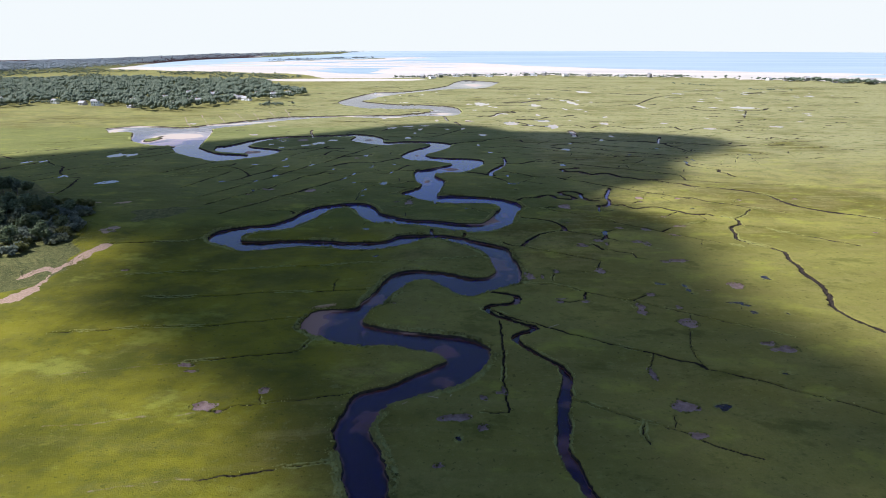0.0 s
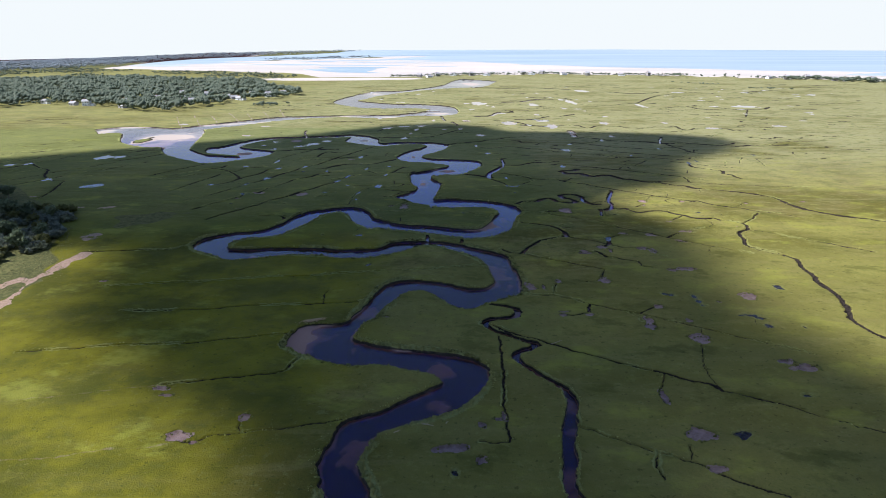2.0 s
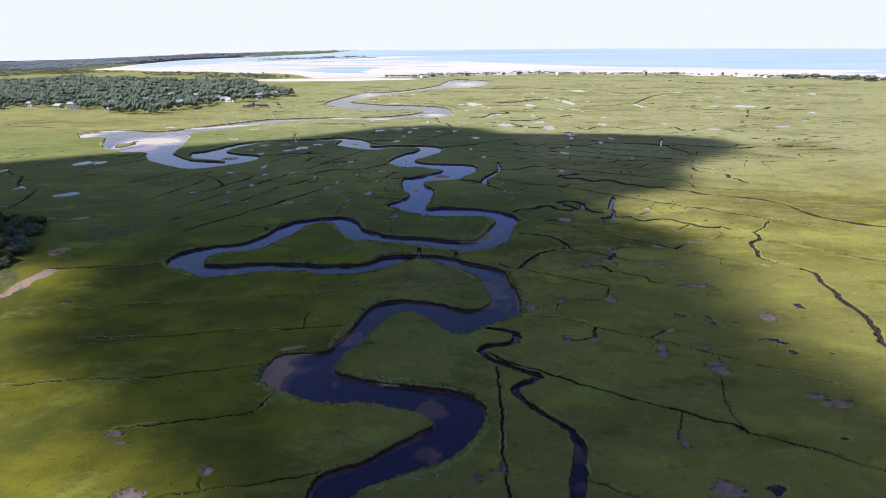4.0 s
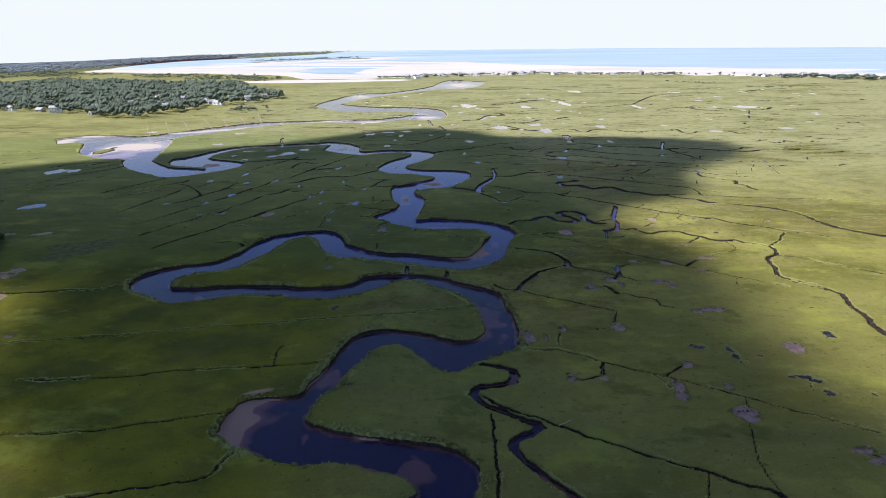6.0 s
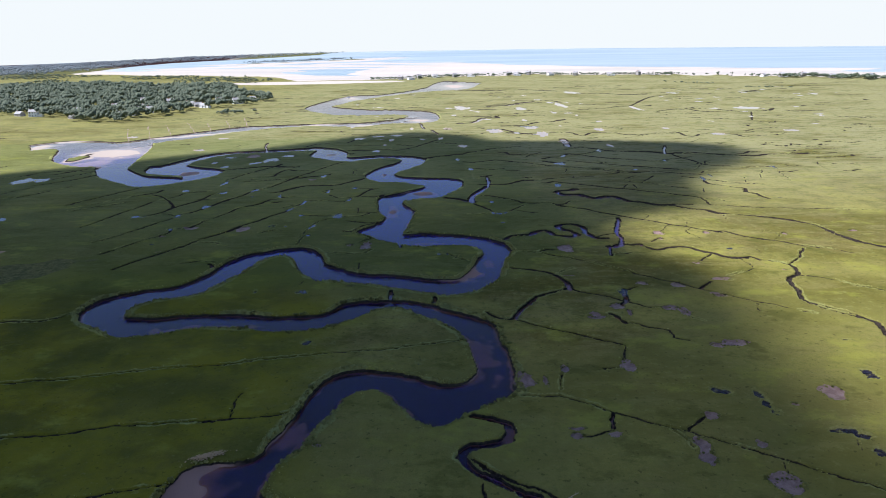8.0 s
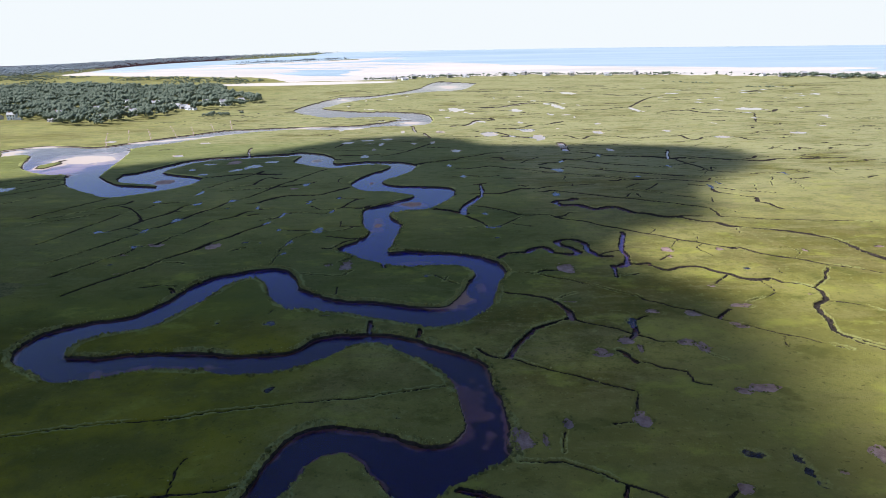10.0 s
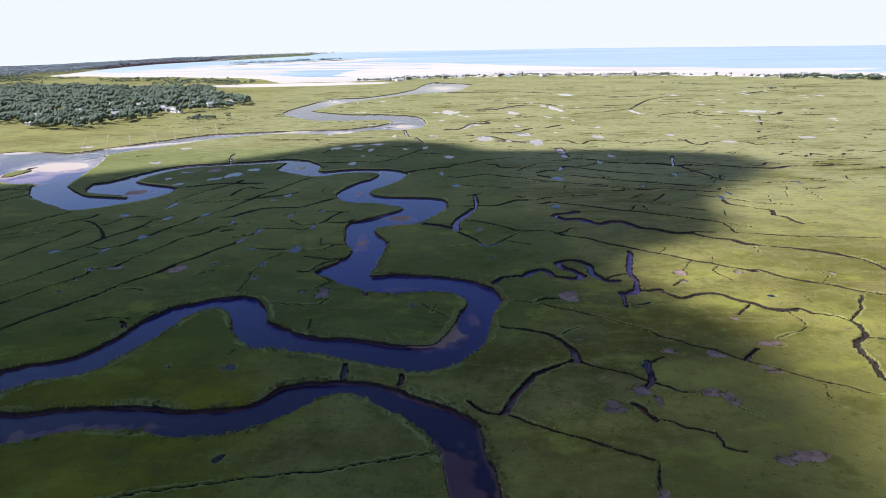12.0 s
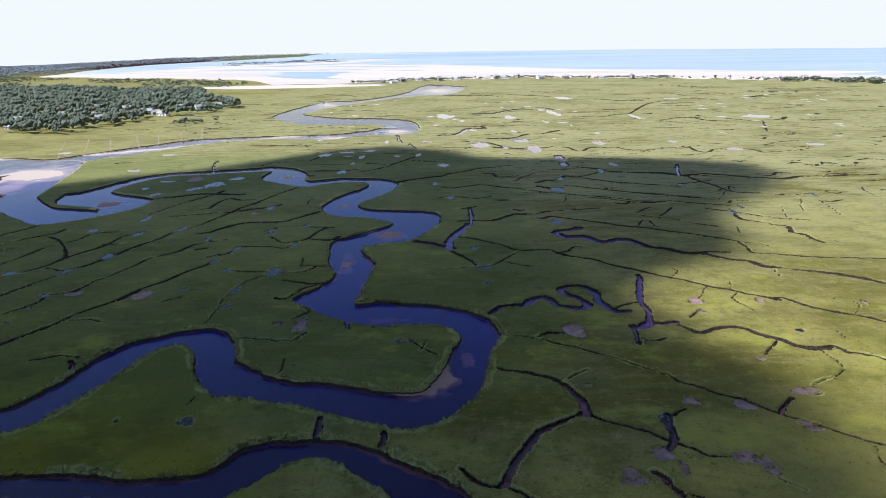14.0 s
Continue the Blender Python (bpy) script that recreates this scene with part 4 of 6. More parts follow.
ditch(4.5, (103.7, 615.8), (127.2, 615.4), (130.4, 601.6), (135.2, 595.8), (145.3, 610.2), (159.7, 608.3), (165.9, 607.5), (170.7, 596.3), (184.7, 594.4), (200.5, 602.8))
gut(5.8, (113.6, 579), (112.3, 558.9), (110.1, 542.5))
ditch(3.5, (117.5, 564.8), (124.8, 570.6), (131.2, 565.3), (141.9, 561.7), (154.5, 564.6))
ditch(2.1, (154.8, 553.6), (157.3, 538.8))
ditch(3.5, (139.9, 582.8), (148.4, 584.1))
ditch(8.7, (350.8, 1016.8), (398.8, 997.3), (412.4, 976.7))
ditch(8.9, (451.2, 986.2), (482.5, 1016.7), (514.6, 1039.4), (554.1, 1051.3))
ditch(7.2, (258.6, 771.3), (283.4, 787.2), (297, 784.8), (302.4, 764), (319.3, 751.7))
ditch(7.2, (326.9, 779.8), (339.2, 757.9), (349.6, 756.2), (372.8, 757.1), (391, 779.1))
ditch(7.1, (393.6, 758.5), (396, 748.4), (419.2, 749.4), (432.2, 752))
ditch(1, (350.2, 746.6), (316.7, 677.4))
for p in [(37.1, 350.4, 3.6, 2.1), (37, 335.7, 1.3, 1.1), (35.2, 373.1, 1.8, 2.9), (75.6, 408.2, 2, 4.6), (90.2, 470.9, 3, 4.1), (97.3, 500.1, 1.6, 4.8), (127.7, 518.9, 1.7, 5.2), (141.2, 540.2, 2.1, 5.8), (131.2, 448.1, 1.7, 3), (31.5, 459.8, 1.8, 4.4), (159, 476.2, 1.5, 4.2), (160.4, 418.8, 1.3, 5), (168.3, 426.6, 1.1, 4.2), (216.7, 446.7, 0.8, 6), (178.7, 369.7, 1.3, 1.1), (118.2, 291.7, 1.4, 1.4), (64.4, 251.3, 1.2, 2.4), (68.9, 190.3, 2.3, 1.4), (76.4, 188.2, 1, 2.1)]:
    pond(*p)
for p in [(76.4, 184.4, 1.1, 1.6), (77, 181.3, 1.2, 1.3), (86.8, 173.3, 2.2, 1.1), (89.5, 171.6, 1.6, 1.1), (89.9, 166.4, 1.5, 1.4), (107.1, 196.2, 1.8, 2.4), (112.7, 214, 0.9, 0.7), (-30.1, 220.5, 1.2, 1.4), (0.2, 206.8, 0.7, 0.7), (98.7, 165, 0.6, 1.1), (79.5, 128.8, 1.3, 0.8), (58.4, 114.1, 1.9, 1.6), (-1, 102.1, 0.5, 1), (-113.3, 357.9, 2.1, 3.7), (-133.3, 358.4, 2.9, 2.5), (-106.6, 376.5, 1.8, 2.9), (-106, 404.8, 2, 3.1), (-129.1, 412.1, 2, 3.7), (-107.9, 336.3, 1.5, 1.5), (-62.5, 367.2, 1.3, 2.7)]:
    pond(*p)
for p in [(-58.4, 380.7, 0.9, 4.5), (-65.1, 337.3, 1.7, 1.6), (-59, 336.3, 0.8, 1), (-112.6, 431.3, 1.3, 7.3), (-90.2, 411.1, 2, 3.7), (-88.5, 395.7, 1.9, 1.7), (-74, 397.6, 1, 4.2), (-57.9, 445, 2.2, 3.4), (-49.7, 402.9, 1.5, 4.4), (-36.1, 411.4, 1.8, 2.8), (-36.2, 383.2, 1.4, 2.3), (-54.7, 354.7, 1.6, 1.8), (-37.8, 352.1, 2.4, 4.8), (-46.9, 335.9, 1.5, 2.6), (-46.4, 321.5, 1.2, 2.3), (-108.2, 313.7, 1.5, 1.7), (-53.1, 258.5, 0.6, 1.3), (-37.6, 257.4, 1.7, 2.2), (8.4, 293.7, 1.7, 1.7), (-252.3, 635.3, 4.5, 5.6)]:
    pond(*p)
for p in [(-168.3, 555.6, 4.5, 5), (-167.5, 616.7, 4.7, 3.9), (-134.3, 519.7, 4.5, 3.4), (-139.7, 500.1, 2.3, 3.9), (-128.7, 483.3, 3.1, 4.2), (-111.4, 495.5, 4.2, 5.3), (-105.1, 505.3, 2.7, 8), (-100.7, 508, 3.7, 6.5), (-93.8, 521.8, 4.9, 5.2), (-32.4, 534, 2.8, 4.6), (-51.5, 601.9, 5, 5), (-36.2, 612.5, 5.1, 3.9), (-19.7, 615.5, 5.1, 4), (-28, 564.9, 1.5, 3.2), (16, 593.3, 1.6, 6), (-8.6, 659.5, 1.8, 6.2), (32.1, 551.4, 3.7, 6.1), (24.5, 494.1, 1.6, 6.1), (47.3, 837.2, 8.5, 21.9), (115.3, 820.1, 5.9, 15.8)]:
    pond(*p)
for p in [(168.9, 856.3, 4.9, 30), (162.5, 888.9, 3.8, 9.5), (144.8, 774.7, 2.7, 9.2), (159.6, 767.6, 4.3, 5.4), (222, 1043.2, 9.1, 23.7), (244.9, 803.3, 3.4, 20.2), (99.1, 653.9, 6.3, 10.8), (64.9, 634.4, 6.1, 11.4), (102.6, 609.9, 5, 15.6), (157.4, 630.5, 4.3, 8.5), (362.9, 1003.8, 7.1, 10.1), (462.5, 1000.8, 4.2, 11.7), (366.2, 787.7, 11.9, 12.6), (329.9, 788.7, 5.5, 4.9)]:
    pond(*p)
for p in [(56, 296.5, 3.1, 4.7), (51.8, 232.2, 2.5, 1.2), (51.9, 234.4, 1.6, 1.6), (59.6, 239.7, 2.3, 2.5), (74.7, 237.5, 2.5, 1.7), (77.7, 235.6, 1.5, 1.6), (52.1, 202.7, 1.8, 2.8), (36, 202.1, 1.1, 1.7), (30.5, 197, 0.5, 2.1), (32.7, 174.9, 1.4, 1), (40.5, 175.2, 1.4, 1), (94.2, 188.4, 2.5, 2.8), (62.7, 180.9, 1.7, 1.5), (68.3, 170, 1, 1.4), (82.3, 183.9, 0.6, 0.7), (67.1, 157.6, 2.4, 2.1), (83.2, 213.8, 3.2, 1.9), (78.2, 212.7, 1.7, 1.6), (93.1, 246.5, 1.4, 1.8), (98.2, 314.5, 2.4, 2.6)]:
    pan(*p)
for p in [(96.4, 306.3, 1, 1.6), (118, 313.3, 1.4, 1.7), (148.2, 309.1, 1, 1.7), (99.1, 276.3, 1.3, 0.9), (100.7, 260.7, 3, 1.2), (73.2, 257.8, 1.5, 1.8), (84.2, 255.4, 2.4, 2), (93.7, 245.9, 1.6, 1.2), (75.3, 236.8, 2.9, 1.5), (78.6, 233.7, 1.4, 1.4), (62, 235.1, 0.7, 2), (47.2, 129, 1, 2.9), (66.5, 159.3, 2.8, 2.1), (87.1, 141.9, 3.3, 1.7), (49.7, 114.2, 2.8, 2.6), (-1.6, 110, 3.2, 1.5), (9.8, 121.3, 0.6, 1.7), (-46, 121.6, 1.2, 1.3), (-58.2, 114.5, 2.6, 1.6), (56.7, 169.8, 1.6, 2.7)]:
    pan(*p)
for p in [(-99.9, 336.7, 2.8, 2.1), (-76.9, 333.8, 3.7, 3.6), (-63.7, 436.9, 2.2, 2.2), (-21.1, 305.1, 2, 5.1), (-27.9, 306.8, 1.3, 1.6), (-119.4, 523, 4.5, 7), (56, 166.3, 1.7, 1.7)]:
    pan(*p)
for p in [(-21.8, 449.4, 1.7, 5.9, -0.98), (3, 397.1, 5.8, 5.1, -0.98), (-12.6, 360.3, 3.1, 6.4, -0.98)]:
    shoal(*p)
for p in [(-239, 450, 5.7, 9.7), (-199, 357, 5.3, 6.4), (-235, 374, 2.8, 5.2), (-287, 423, 3.9, 4.3), (-278, 427, 1.9, 4.4)]:
    pond(*p)
for p in [(-144, 466, 8.4, 6.4, -0.92), (-65, 526, 4.5, 7.1, -0.92), (-222, 544, 11, 17.2, -1), (0, 397, 8.1, 5.9, -1.08), (-247, 531, 6.6, 21.5, -0.3), (-43, 157, 8.2, 13.8, -1), (-27, 154, 0.9, 2.6, -1.12), (-3.5, 143, 3.4, 4.2, -1.17), (16.5, 211, 4.6, 11, -1.17), (-26, 178, 4.2, 4.2, -1.17), (16, 268, 3, 3.3, -0.98), (11, 266, 4, 2.4, -1.1), (26, 283, 2.1, 5.2, -1.14), (5, 309, 7.3, 2, -1.15), (-13, 362, 2.9, 11.8, -1.17)]:
    shoal(*p)
for p in [(-234, 551, 27.2, 34.9, -1.03), (-232, 506, 16.6, 24.2, -1.15), (-3, 727, 11.3, 19.7, -1.03), (-51, 693, 29.3, 10.5, -1.08), (-63, 233, 12.4, 3.2, -1.2), (-5, 127, 4.4, 3.6, -1.17), (-21, 110, 2.8, 4.5, -1.19), (17, 281, 2.8, 5.4, -1.1), (19, 273, 3, 7.9, -1), (61, 1234, 37.1, 52.7, -1.05), (-103, 1010, 15.2, 33.5, -1.1), (-307, 594, 12.9, 20.3, -1), (-14, 154, 2.9, 0.7, -1), (32, 237, 2.8, 1.7, -1.08)]:
    shoal(*p)

# ditches and pools too far off to follow one by one
rng = np.random.default_rng(4)
for n in range(330):
    y = 430 + 760 * rng.random() ** 1.3
    x = (-0.12 + 0.8 * rng.random()) * (y - 40)
    a, s = 0.22 * rng.normal(), 5 + 0.05 * y * rng.random() ** 2
    if y < 600 and x < 250 and rng.random() < 0.6:
        continue
    ditch((0.0028 + 0.003 * rng.random()) * y, (x, y), (x + 0.33 * s, y + 0.33 * s * a + rng.normal() * 2), (x + 0.66 * s, y + 0.66 * s * a + rng.normal() * 3), (x + s, y + s * a))
for n in range(70):
    y = 560 + 560 * rng.random()
    x = (-0.12 + 0.75 * rng.random()) * (y - 40)
    pond(x, y, 1.5 + 5 * rng.random() ** 2, 2 + 5 * rng.random())
for n in range(90):
    y = 640 + 420 * rng.random()
    x = (-0.42 + 0.34 * rng.random()) * (y - 60)
    s = 6 + 26 * rng.random()
    ditch(0.004 * y, (x, y), (x + 0.5 * s, y + rng.normal() * 4), (x + s, y + rng.normal() * 6))
for n in range(30):
    y = 350 + 170 * rng.random()
    x = -215 - 0.3 * (y - 60) * rng.random()
    s = 10 + 34 * rng.random()
    ditch(1.6, (x, y), (x + 0.3 * s + rng.normal(), y + 0.4 * s), (x + 0.55 * s, y + 0.83 * s))
for n in range(24):
    y = 90 + 260 * rng.random()
    x = 10 + (0.72 * (y + 20)) * (2 * rng.random() - 1)
    pan(x, y, 0.5 + 1.4 * rng.random(), 0.4 + 0.9 * rng.random())
pond(-229, 452, 4, 6)
ditch(1.3, (53.6, 214.7), (54.4, 213.3), (53.2, 211.4), (50.9, 204.2))

swale((-231.0, 399.8), (-254, 445))

# the shore far out: where the marsh ends, and where the sea begins
MARSH_END = ([-4900, -1300, -950, -800, -656, -560, -398, -312, -260, -70, 120, 300, 500, 685, 800, 1500, 3000, 4950],
             [2100, 2080, 1930, 1840, 1780, 1730, 1660, 1530, 1400, 1430, 1475, 1465, 1380, 1285, 1195, 640, -500, -2000])
SEA_EDGE = ([-4900, -1400, -900, -740, -600, -320, -160, -40, 250, 520, 725, 950, 1500, 3000, 4950],
            [2100, 2100, 2150, 2290, 2390, 2530, 2600, 2560, 2150, 1860, 1660, 1460, 960, -300, -1850])
end, edge = np.interp(X, *MARSH_END), np.interp(X, *SEA_EDGE)
end = end + 25 * value_noise(X, Y, 120, 21) + 10 * value_noise(X, Y, 35, 22)
edge = edge + 30 * value_noise(X, Y, 400, 23)
SAND = step(Y - end, 20, 60)
inlet = np.hypot((X + 235) / 185, (Y - 1400) / 42)
SAND = np.maximum(SAND, step(1.25 - inlet, 0, 0.3))
landward = (X > -90) & (Y > end - 30)
dune = 4.5 * step(Y - end, -5, 35) * (1 - step(Y - end, 70, 130)) * step(X, -90, 60)
VEG = step(Y - end, -10, 10) * (1 - step(Y - end, 60, 85)) * step(X, -120, 0)
azimuth, range_m = np.arctan2(X, Y), np.hypot(X, Y)
COAST = step(range_m - np.interp(azimuth, [-1.6, -0.8, -0.6, -0.5, -0.45, -0.4, -0.35, -0.25, -0.15, -0.1], [1700, 1750, 1980, 2110, 2300, 2900, 3350, 3700, 4300, 6000]), -40, 60)
Z += dune * (0.6 + 0.5 * value_noise(X, Y, 40, 25))
Z -= 0.55 * step(Y - end, 90, 260) + 2.2 * step(Y - edge + 170 * value_noise(X, 3.5 * Y + 0.5 * X, 520, 24), -60, 620)
# a sandy spit with low scrub across the bay
spit = np.full(Z.shape, 400.0)
scrubby = spit.copy()
for line, field in (([(-780, 2700), (-620, 2760), (-480, 2860), (-306, 3010), (-170, 3260)], spit), ([(-690, 2800), (-560, 2900), (-440, 2970), (-330, 3090)], scrubby)):
    for (ax, ay), (bx, by) in zip(line[:-1], line[1:]):
        q = np.clip(((X - ax) * (bx - ax) + (Y - ay) * (by - ay)) / ((bx - ax) ** 2 + (by - ay) ** 2), 0, 1)
        np.minimum(field, np.hypot(X - ax - q * (bx - ax), Y - ay - q * (by - ay)), out=field)
Z += 3.2 * step(-spit + 30 * value_noise(X, Y, 150, 28), -150, -60)
SPIT_SCRUB = step(-scrubby + 40 * value_noise(X, Y, 120, 29), -75, -40)
SAND = np.clip(SAND - 0.75 * VEG * step(value_noise(X, Y, 22, 26), -0.5, 0.1) - COAST - SPIT_SCRUB, 0, 1)
# wet runnels in the flats
Z -= 0.9 * step(value_noise(X, Y * 3.0 + 0.6 * X, 260, 27), 0.0, 0.4) * step(Y - end, 150, 350) * step(-X, -300, 0)

upx = -136 - 0.55 * np.abs(Y - 205) - 25 * step(Y, 290, 380)
UP = np.maximum(np.maximum(COAST, SPIT_SCRUB), step(upx - X + 4 * value_noise(X, Y, 12, 31), -4, 4) * step(Y, 60, 120) * (1 - step(Y, 330, 380)))
Z += 3.0 * COAST
Z += 1.6 * step(upx - X, 0, 40) * step(Y, 60, 120) * (1 - step(Y, 320, 390))
del azimuth, range_m
reeds = 1 - np.hypot((X + 136) / 17, (Y - 286) / 16)
UP = np.maximum(UP, 0.8 * step(reeds + 0.5 * value_noise(X, Y, 8, 35), -0.1, 0.5))
# grows with distance, carrying painted haze along with the straw tone
HAZED_HAY = step(Y, 260, 520) * (1 - 0.55 * step(-X, 120, 320))
LUSH = (1 - step(X, -70, 10)) * (1 - step(Y, 220, 360))
DULL = step(X, -45, 5) * (1 - step(Y, 170, 260)) + 0.6 * step(X, 40, 90) * (1 - step(Y, 260, 330))
GREEN = step(Y, 225, 290) * (1 - step(X, 20, 110)) * (1 - 0.6 * step(Y, 560, 640))
path = np.full(Z.shape, 12.0)
near_line(path, smooth_line([(-142, 177), (-140, 183), (-140, 189), (-142, 201), (-142, 210), (-141, 222), (-140, 235)], 3), 6)
second = np.full(Z.shape, 12.0)
near_line(second, smooth_line([(-151, 193), (-148, 200), (-147, 205), (-145, 211)], 3), 5)
path = np.minimum(path - 1.2 * step(-Y, -196, -184), second + 0.9)
SAND = np.maximum(SAND, 0.9 * step(2.3 + 1.9 * value_noise(X, Y, 5, 33) + 0.9 * value_noise(X, Y, 1.7, 34) - path, -0.3, 1.0) * step(-X, 90, 120))

bare = 1 - np.minimum(np.hypot((X + 150) / 5.5, (Y - 260) / 11), np.minimum(np.hypot((X + 183) / 8, (Y - 306) / 2.5), np.hypot((X + 166) / 5, (Y - 306) / 4))) + 0.5 * value_noise(X, Y, 4, 36) + 0.35 * value_noise(X, Y, 1.5, 37)
SAND = np.maximum(SAND, 0.8 * step(bare, -0.2, 0.9) * step(-X, 90, 120))

# pale silt round and under the pools far out, painting in reflected sky
for x, y, rx, ry in POOLS:
    if y > 540:
        w, s = oval(x, y, rx, ry)
        SAND[w] = np.maximum(SAND[w], 0.75 * step(s, -1.0, 0.2))

# a long bar of pale sand along the landward bank of the estuary
for q in np.linspace(0, 1, 16):
    shoal(-226 + 170 * q, 631 + 92 * q + 10 * q * q, 9, 4.5)
shoal(-318, 640, 22, 9), shoal(-296, 618, 14, 6)

# shoals in the channel
BAR = np.zeros_like(Z)
for x, y, rx, ry, top in SHOALS:
    w = window(x - 2.3 * rx, x + 2.3 * rx, y - 2.3 * ry, y + 2.3 * ry)
    q = 1 - np.hypot((WX[w] - x) / rx, (WY[w] - y) / ry) + 0.3 * value_noise(X[w], Y[w], 1.2 * min(rx, ry), int(y)) + 0.18 * value_noise(X[w], Y[w], 0.4 * min(rx, ry), int(y) + 3)
    BAR[w] = np.maximum(BAR[w], step(q, -0.3, 0.2))
    CUT[w] = np.where(CUT[w] > -top, CUT[w] + (-top - CUT[w]) * step(q, -0.5, 0.7), CUT[w])
deep = step(CUT, 0.85, 1.15)
raised = deep * (1 - step(Y, 470, 560)) * (0.36 * step(value_noise(WX, WY, 11, 41) + 0.4 * value_noise(WX, WY, 4, 42), 0.0, 0.6))
CUT -= 0.8 * step(Y, 500, 590) * np.maximum(CUT - 0.96 - 0.06 * value_noise(X, Y, 60, 44) - 0.04 * value_noise(X, Y, 30, 43), 0)
CUT = np.maximum(CUT - raised, np.minimum(CUT, -WATER_Z + 0.07))
lump = 0.5 + 0.5 * value_noise(X, Y, 0.75, 51)
Z += VERGE * (0.12 + 0.6 * lump ** 2) - CUT


def swell(x, y):
    """How the far land and sea lift towards the horizon."""
    a = np.arctan2(x, y)
    lift = np.interp(a, [-0.7, -0.6, -0.475, -0.325, -0.1, 0.25, 0.65], [-58, -52, -36, -7, 10, 10, -8])
    return lift * np.clip((np.hypot(x, y) - 2300) / 2600, 0, 1) ** 1.6


RISE = swell(X, Y)
Z += RISE


def sheet(name, xs, ys, zs, material):
    nr, nc = xs.shape
    me = bpy.data.meshes.new(name)
    me.vertices.add(nr * nc)
    me.vertices.foreach_set("co", np.stack([xs, ys, zs], -1).astype(np.float32).ravel())
    i = (np.arange(nr - 1)[:, None] * nc + np.arange(nc - 1)[None, :]).ravel()
    quads = np.stack([i, i + 1, i + nc + 1, i + nc], 1).astype(np.int32)
    me.loops.add(quads.size)
    me.loops.foreach_set("vertex_index", quads.ravel())
    me.polygons.add(len(quads))
    me.polygons.foreach_set("loop_start", np.arange(0, quads.size, 4, dtype=np.int32))
    me.polygons.foreach_set("use_smooth", np.ones(len(quads), bool))
    me.update(calc_edges=True)
    me.materials.append(material)
    return new(name, me)


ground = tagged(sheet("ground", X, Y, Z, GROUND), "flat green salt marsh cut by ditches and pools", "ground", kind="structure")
for name, field in (("verge", VERGE), ("pan", PAN), ("sand", SAND), ("upland", UP), ("lush", LUSH), ("bar", BAR), ("hazed_hay", HAZED_HAY), ("dull", DULL), ("green", GREEN)):
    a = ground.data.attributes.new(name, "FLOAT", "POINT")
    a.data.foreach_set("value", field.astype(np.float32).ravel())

# the river's surface, and the sea
gx, gy = np.meshgrid(np.linspace(-700, 420, 60), np.linspace(-90, 1480, 88))
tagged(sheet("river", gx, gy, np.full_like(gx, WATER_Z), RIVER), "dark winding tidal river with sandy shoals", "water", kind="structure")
gx, gy = np.meshgrid(np.linspace(-4950, 4950, 160), np.linspace(-1000, 4950, 120))
gy = np.maximum(gy, np.interp(gx, *MARSH_END) + 150)
gz = -1.05 + swell(gx, gy)
tagged(sheet("sea", gx, gy, gz, SEA), "pale turquoise sea beyond the beach", "water", kind="structure")


# ---- small builders ----
def mesh_of(name, bm, material, smooth=True):
    me = bpy.data.meshes.new(name)
    bm.to_mesh(me)
    bm.free()
    if smooth:
        me.polygons.foreach_set("use_smooth", np.ones(len(me.polygons), bool))
    me.materials.append(material)
    return me


def part(name, bm, material, parent, label="", smooth=False):
    ob = new(name, mesh_of(name, bm, material, smooth))
    ob.parent = parent
    return tagged(ob, label)


def ground_z(x, y):
    i = int(np.clip(np.searchsorted(YR, y), 1, NR - 1))
    j = int(np.clip(np.searchsorted(X[i], x), 1, NC - 1))
    return float(Z[i, j])


ICO = bmesh.new()
bmesh.ops.create_icosphere(ICO, subdivisions=1, radius=1)
ICO_V = np.array([v.co[:] for v in ICO.verts])
ICO_F = np.array([[v.index for v in f.verts] for f in ICO.faces])
ICO.free()
OCTA_V = np.array([(1, 0, 0), (0, 1, 0), (-1, 0, 0), (0, -1, 0), (0, 0, 1), (0, 0, -1)], float)
OCTA_F = np.array([(0, 1, 4), (1, 2, 4), (2, 3, 4), (3, 0, 4), (1, 0, 5), (2, 1, 5), (3, 2, 5), (0, 3, 5)])


def clumps(name, centres, radii, material, seed, rough=0.35, small=False, flat=1.0):
    """Many small uneven clumps joined in one mesh."""
    r = np.random.default_rng(seed)
    base, faces = (OCTA_V, OCTA_F) if small else (ICO_V, ICO_F)
    c, q = np.asarray(centres, float), np.asarray(radii, float)
    v = base[None] * (1 + rough * (r.random((len(c), len(base), 1)) - 0.5) * 2)
    v = v * q[:, None, None] * np.array([1, 1, flat]) + c[:, None, :]
    f = faces[None] + (np.arange(len(c)) * len(base))[:, None, None]
    me = bpy.data.meshes.new(name)
    me.from_pydata(v.reshape(-1, 3).tolist(), [], f.reshape(-1, 3).tolist())
    me.materials.append(material)
    return me


# ---- clouds overhead, whose shade lies on the marsh ----
def in_shape(px, py, shape):
    inside = np.zeros(px.shape, bool)
    d = np.full(px.shape, 1e9)
    for (ax, ay), (bx, by) in zip(shape, shape[1:] + shape[:1]):
        cross = ((ay > py) != (by > py)) & (px < (bx - ax) * (py - ay) / (by - ay + 1e-9) + ax)
        inside ^= cross
        s = np.clip(((px - ax) * (bx - ax) + (py - ay) * (by - ay)) / ((bx - ax) ** 2 + (by - ay) ** 2), 0, 1)
        d = np.minimum(d, np.hypot(px - ax - s * (bx - ax), py - ay - s * (by - ay)))
    return np.where(inside, d, -d)


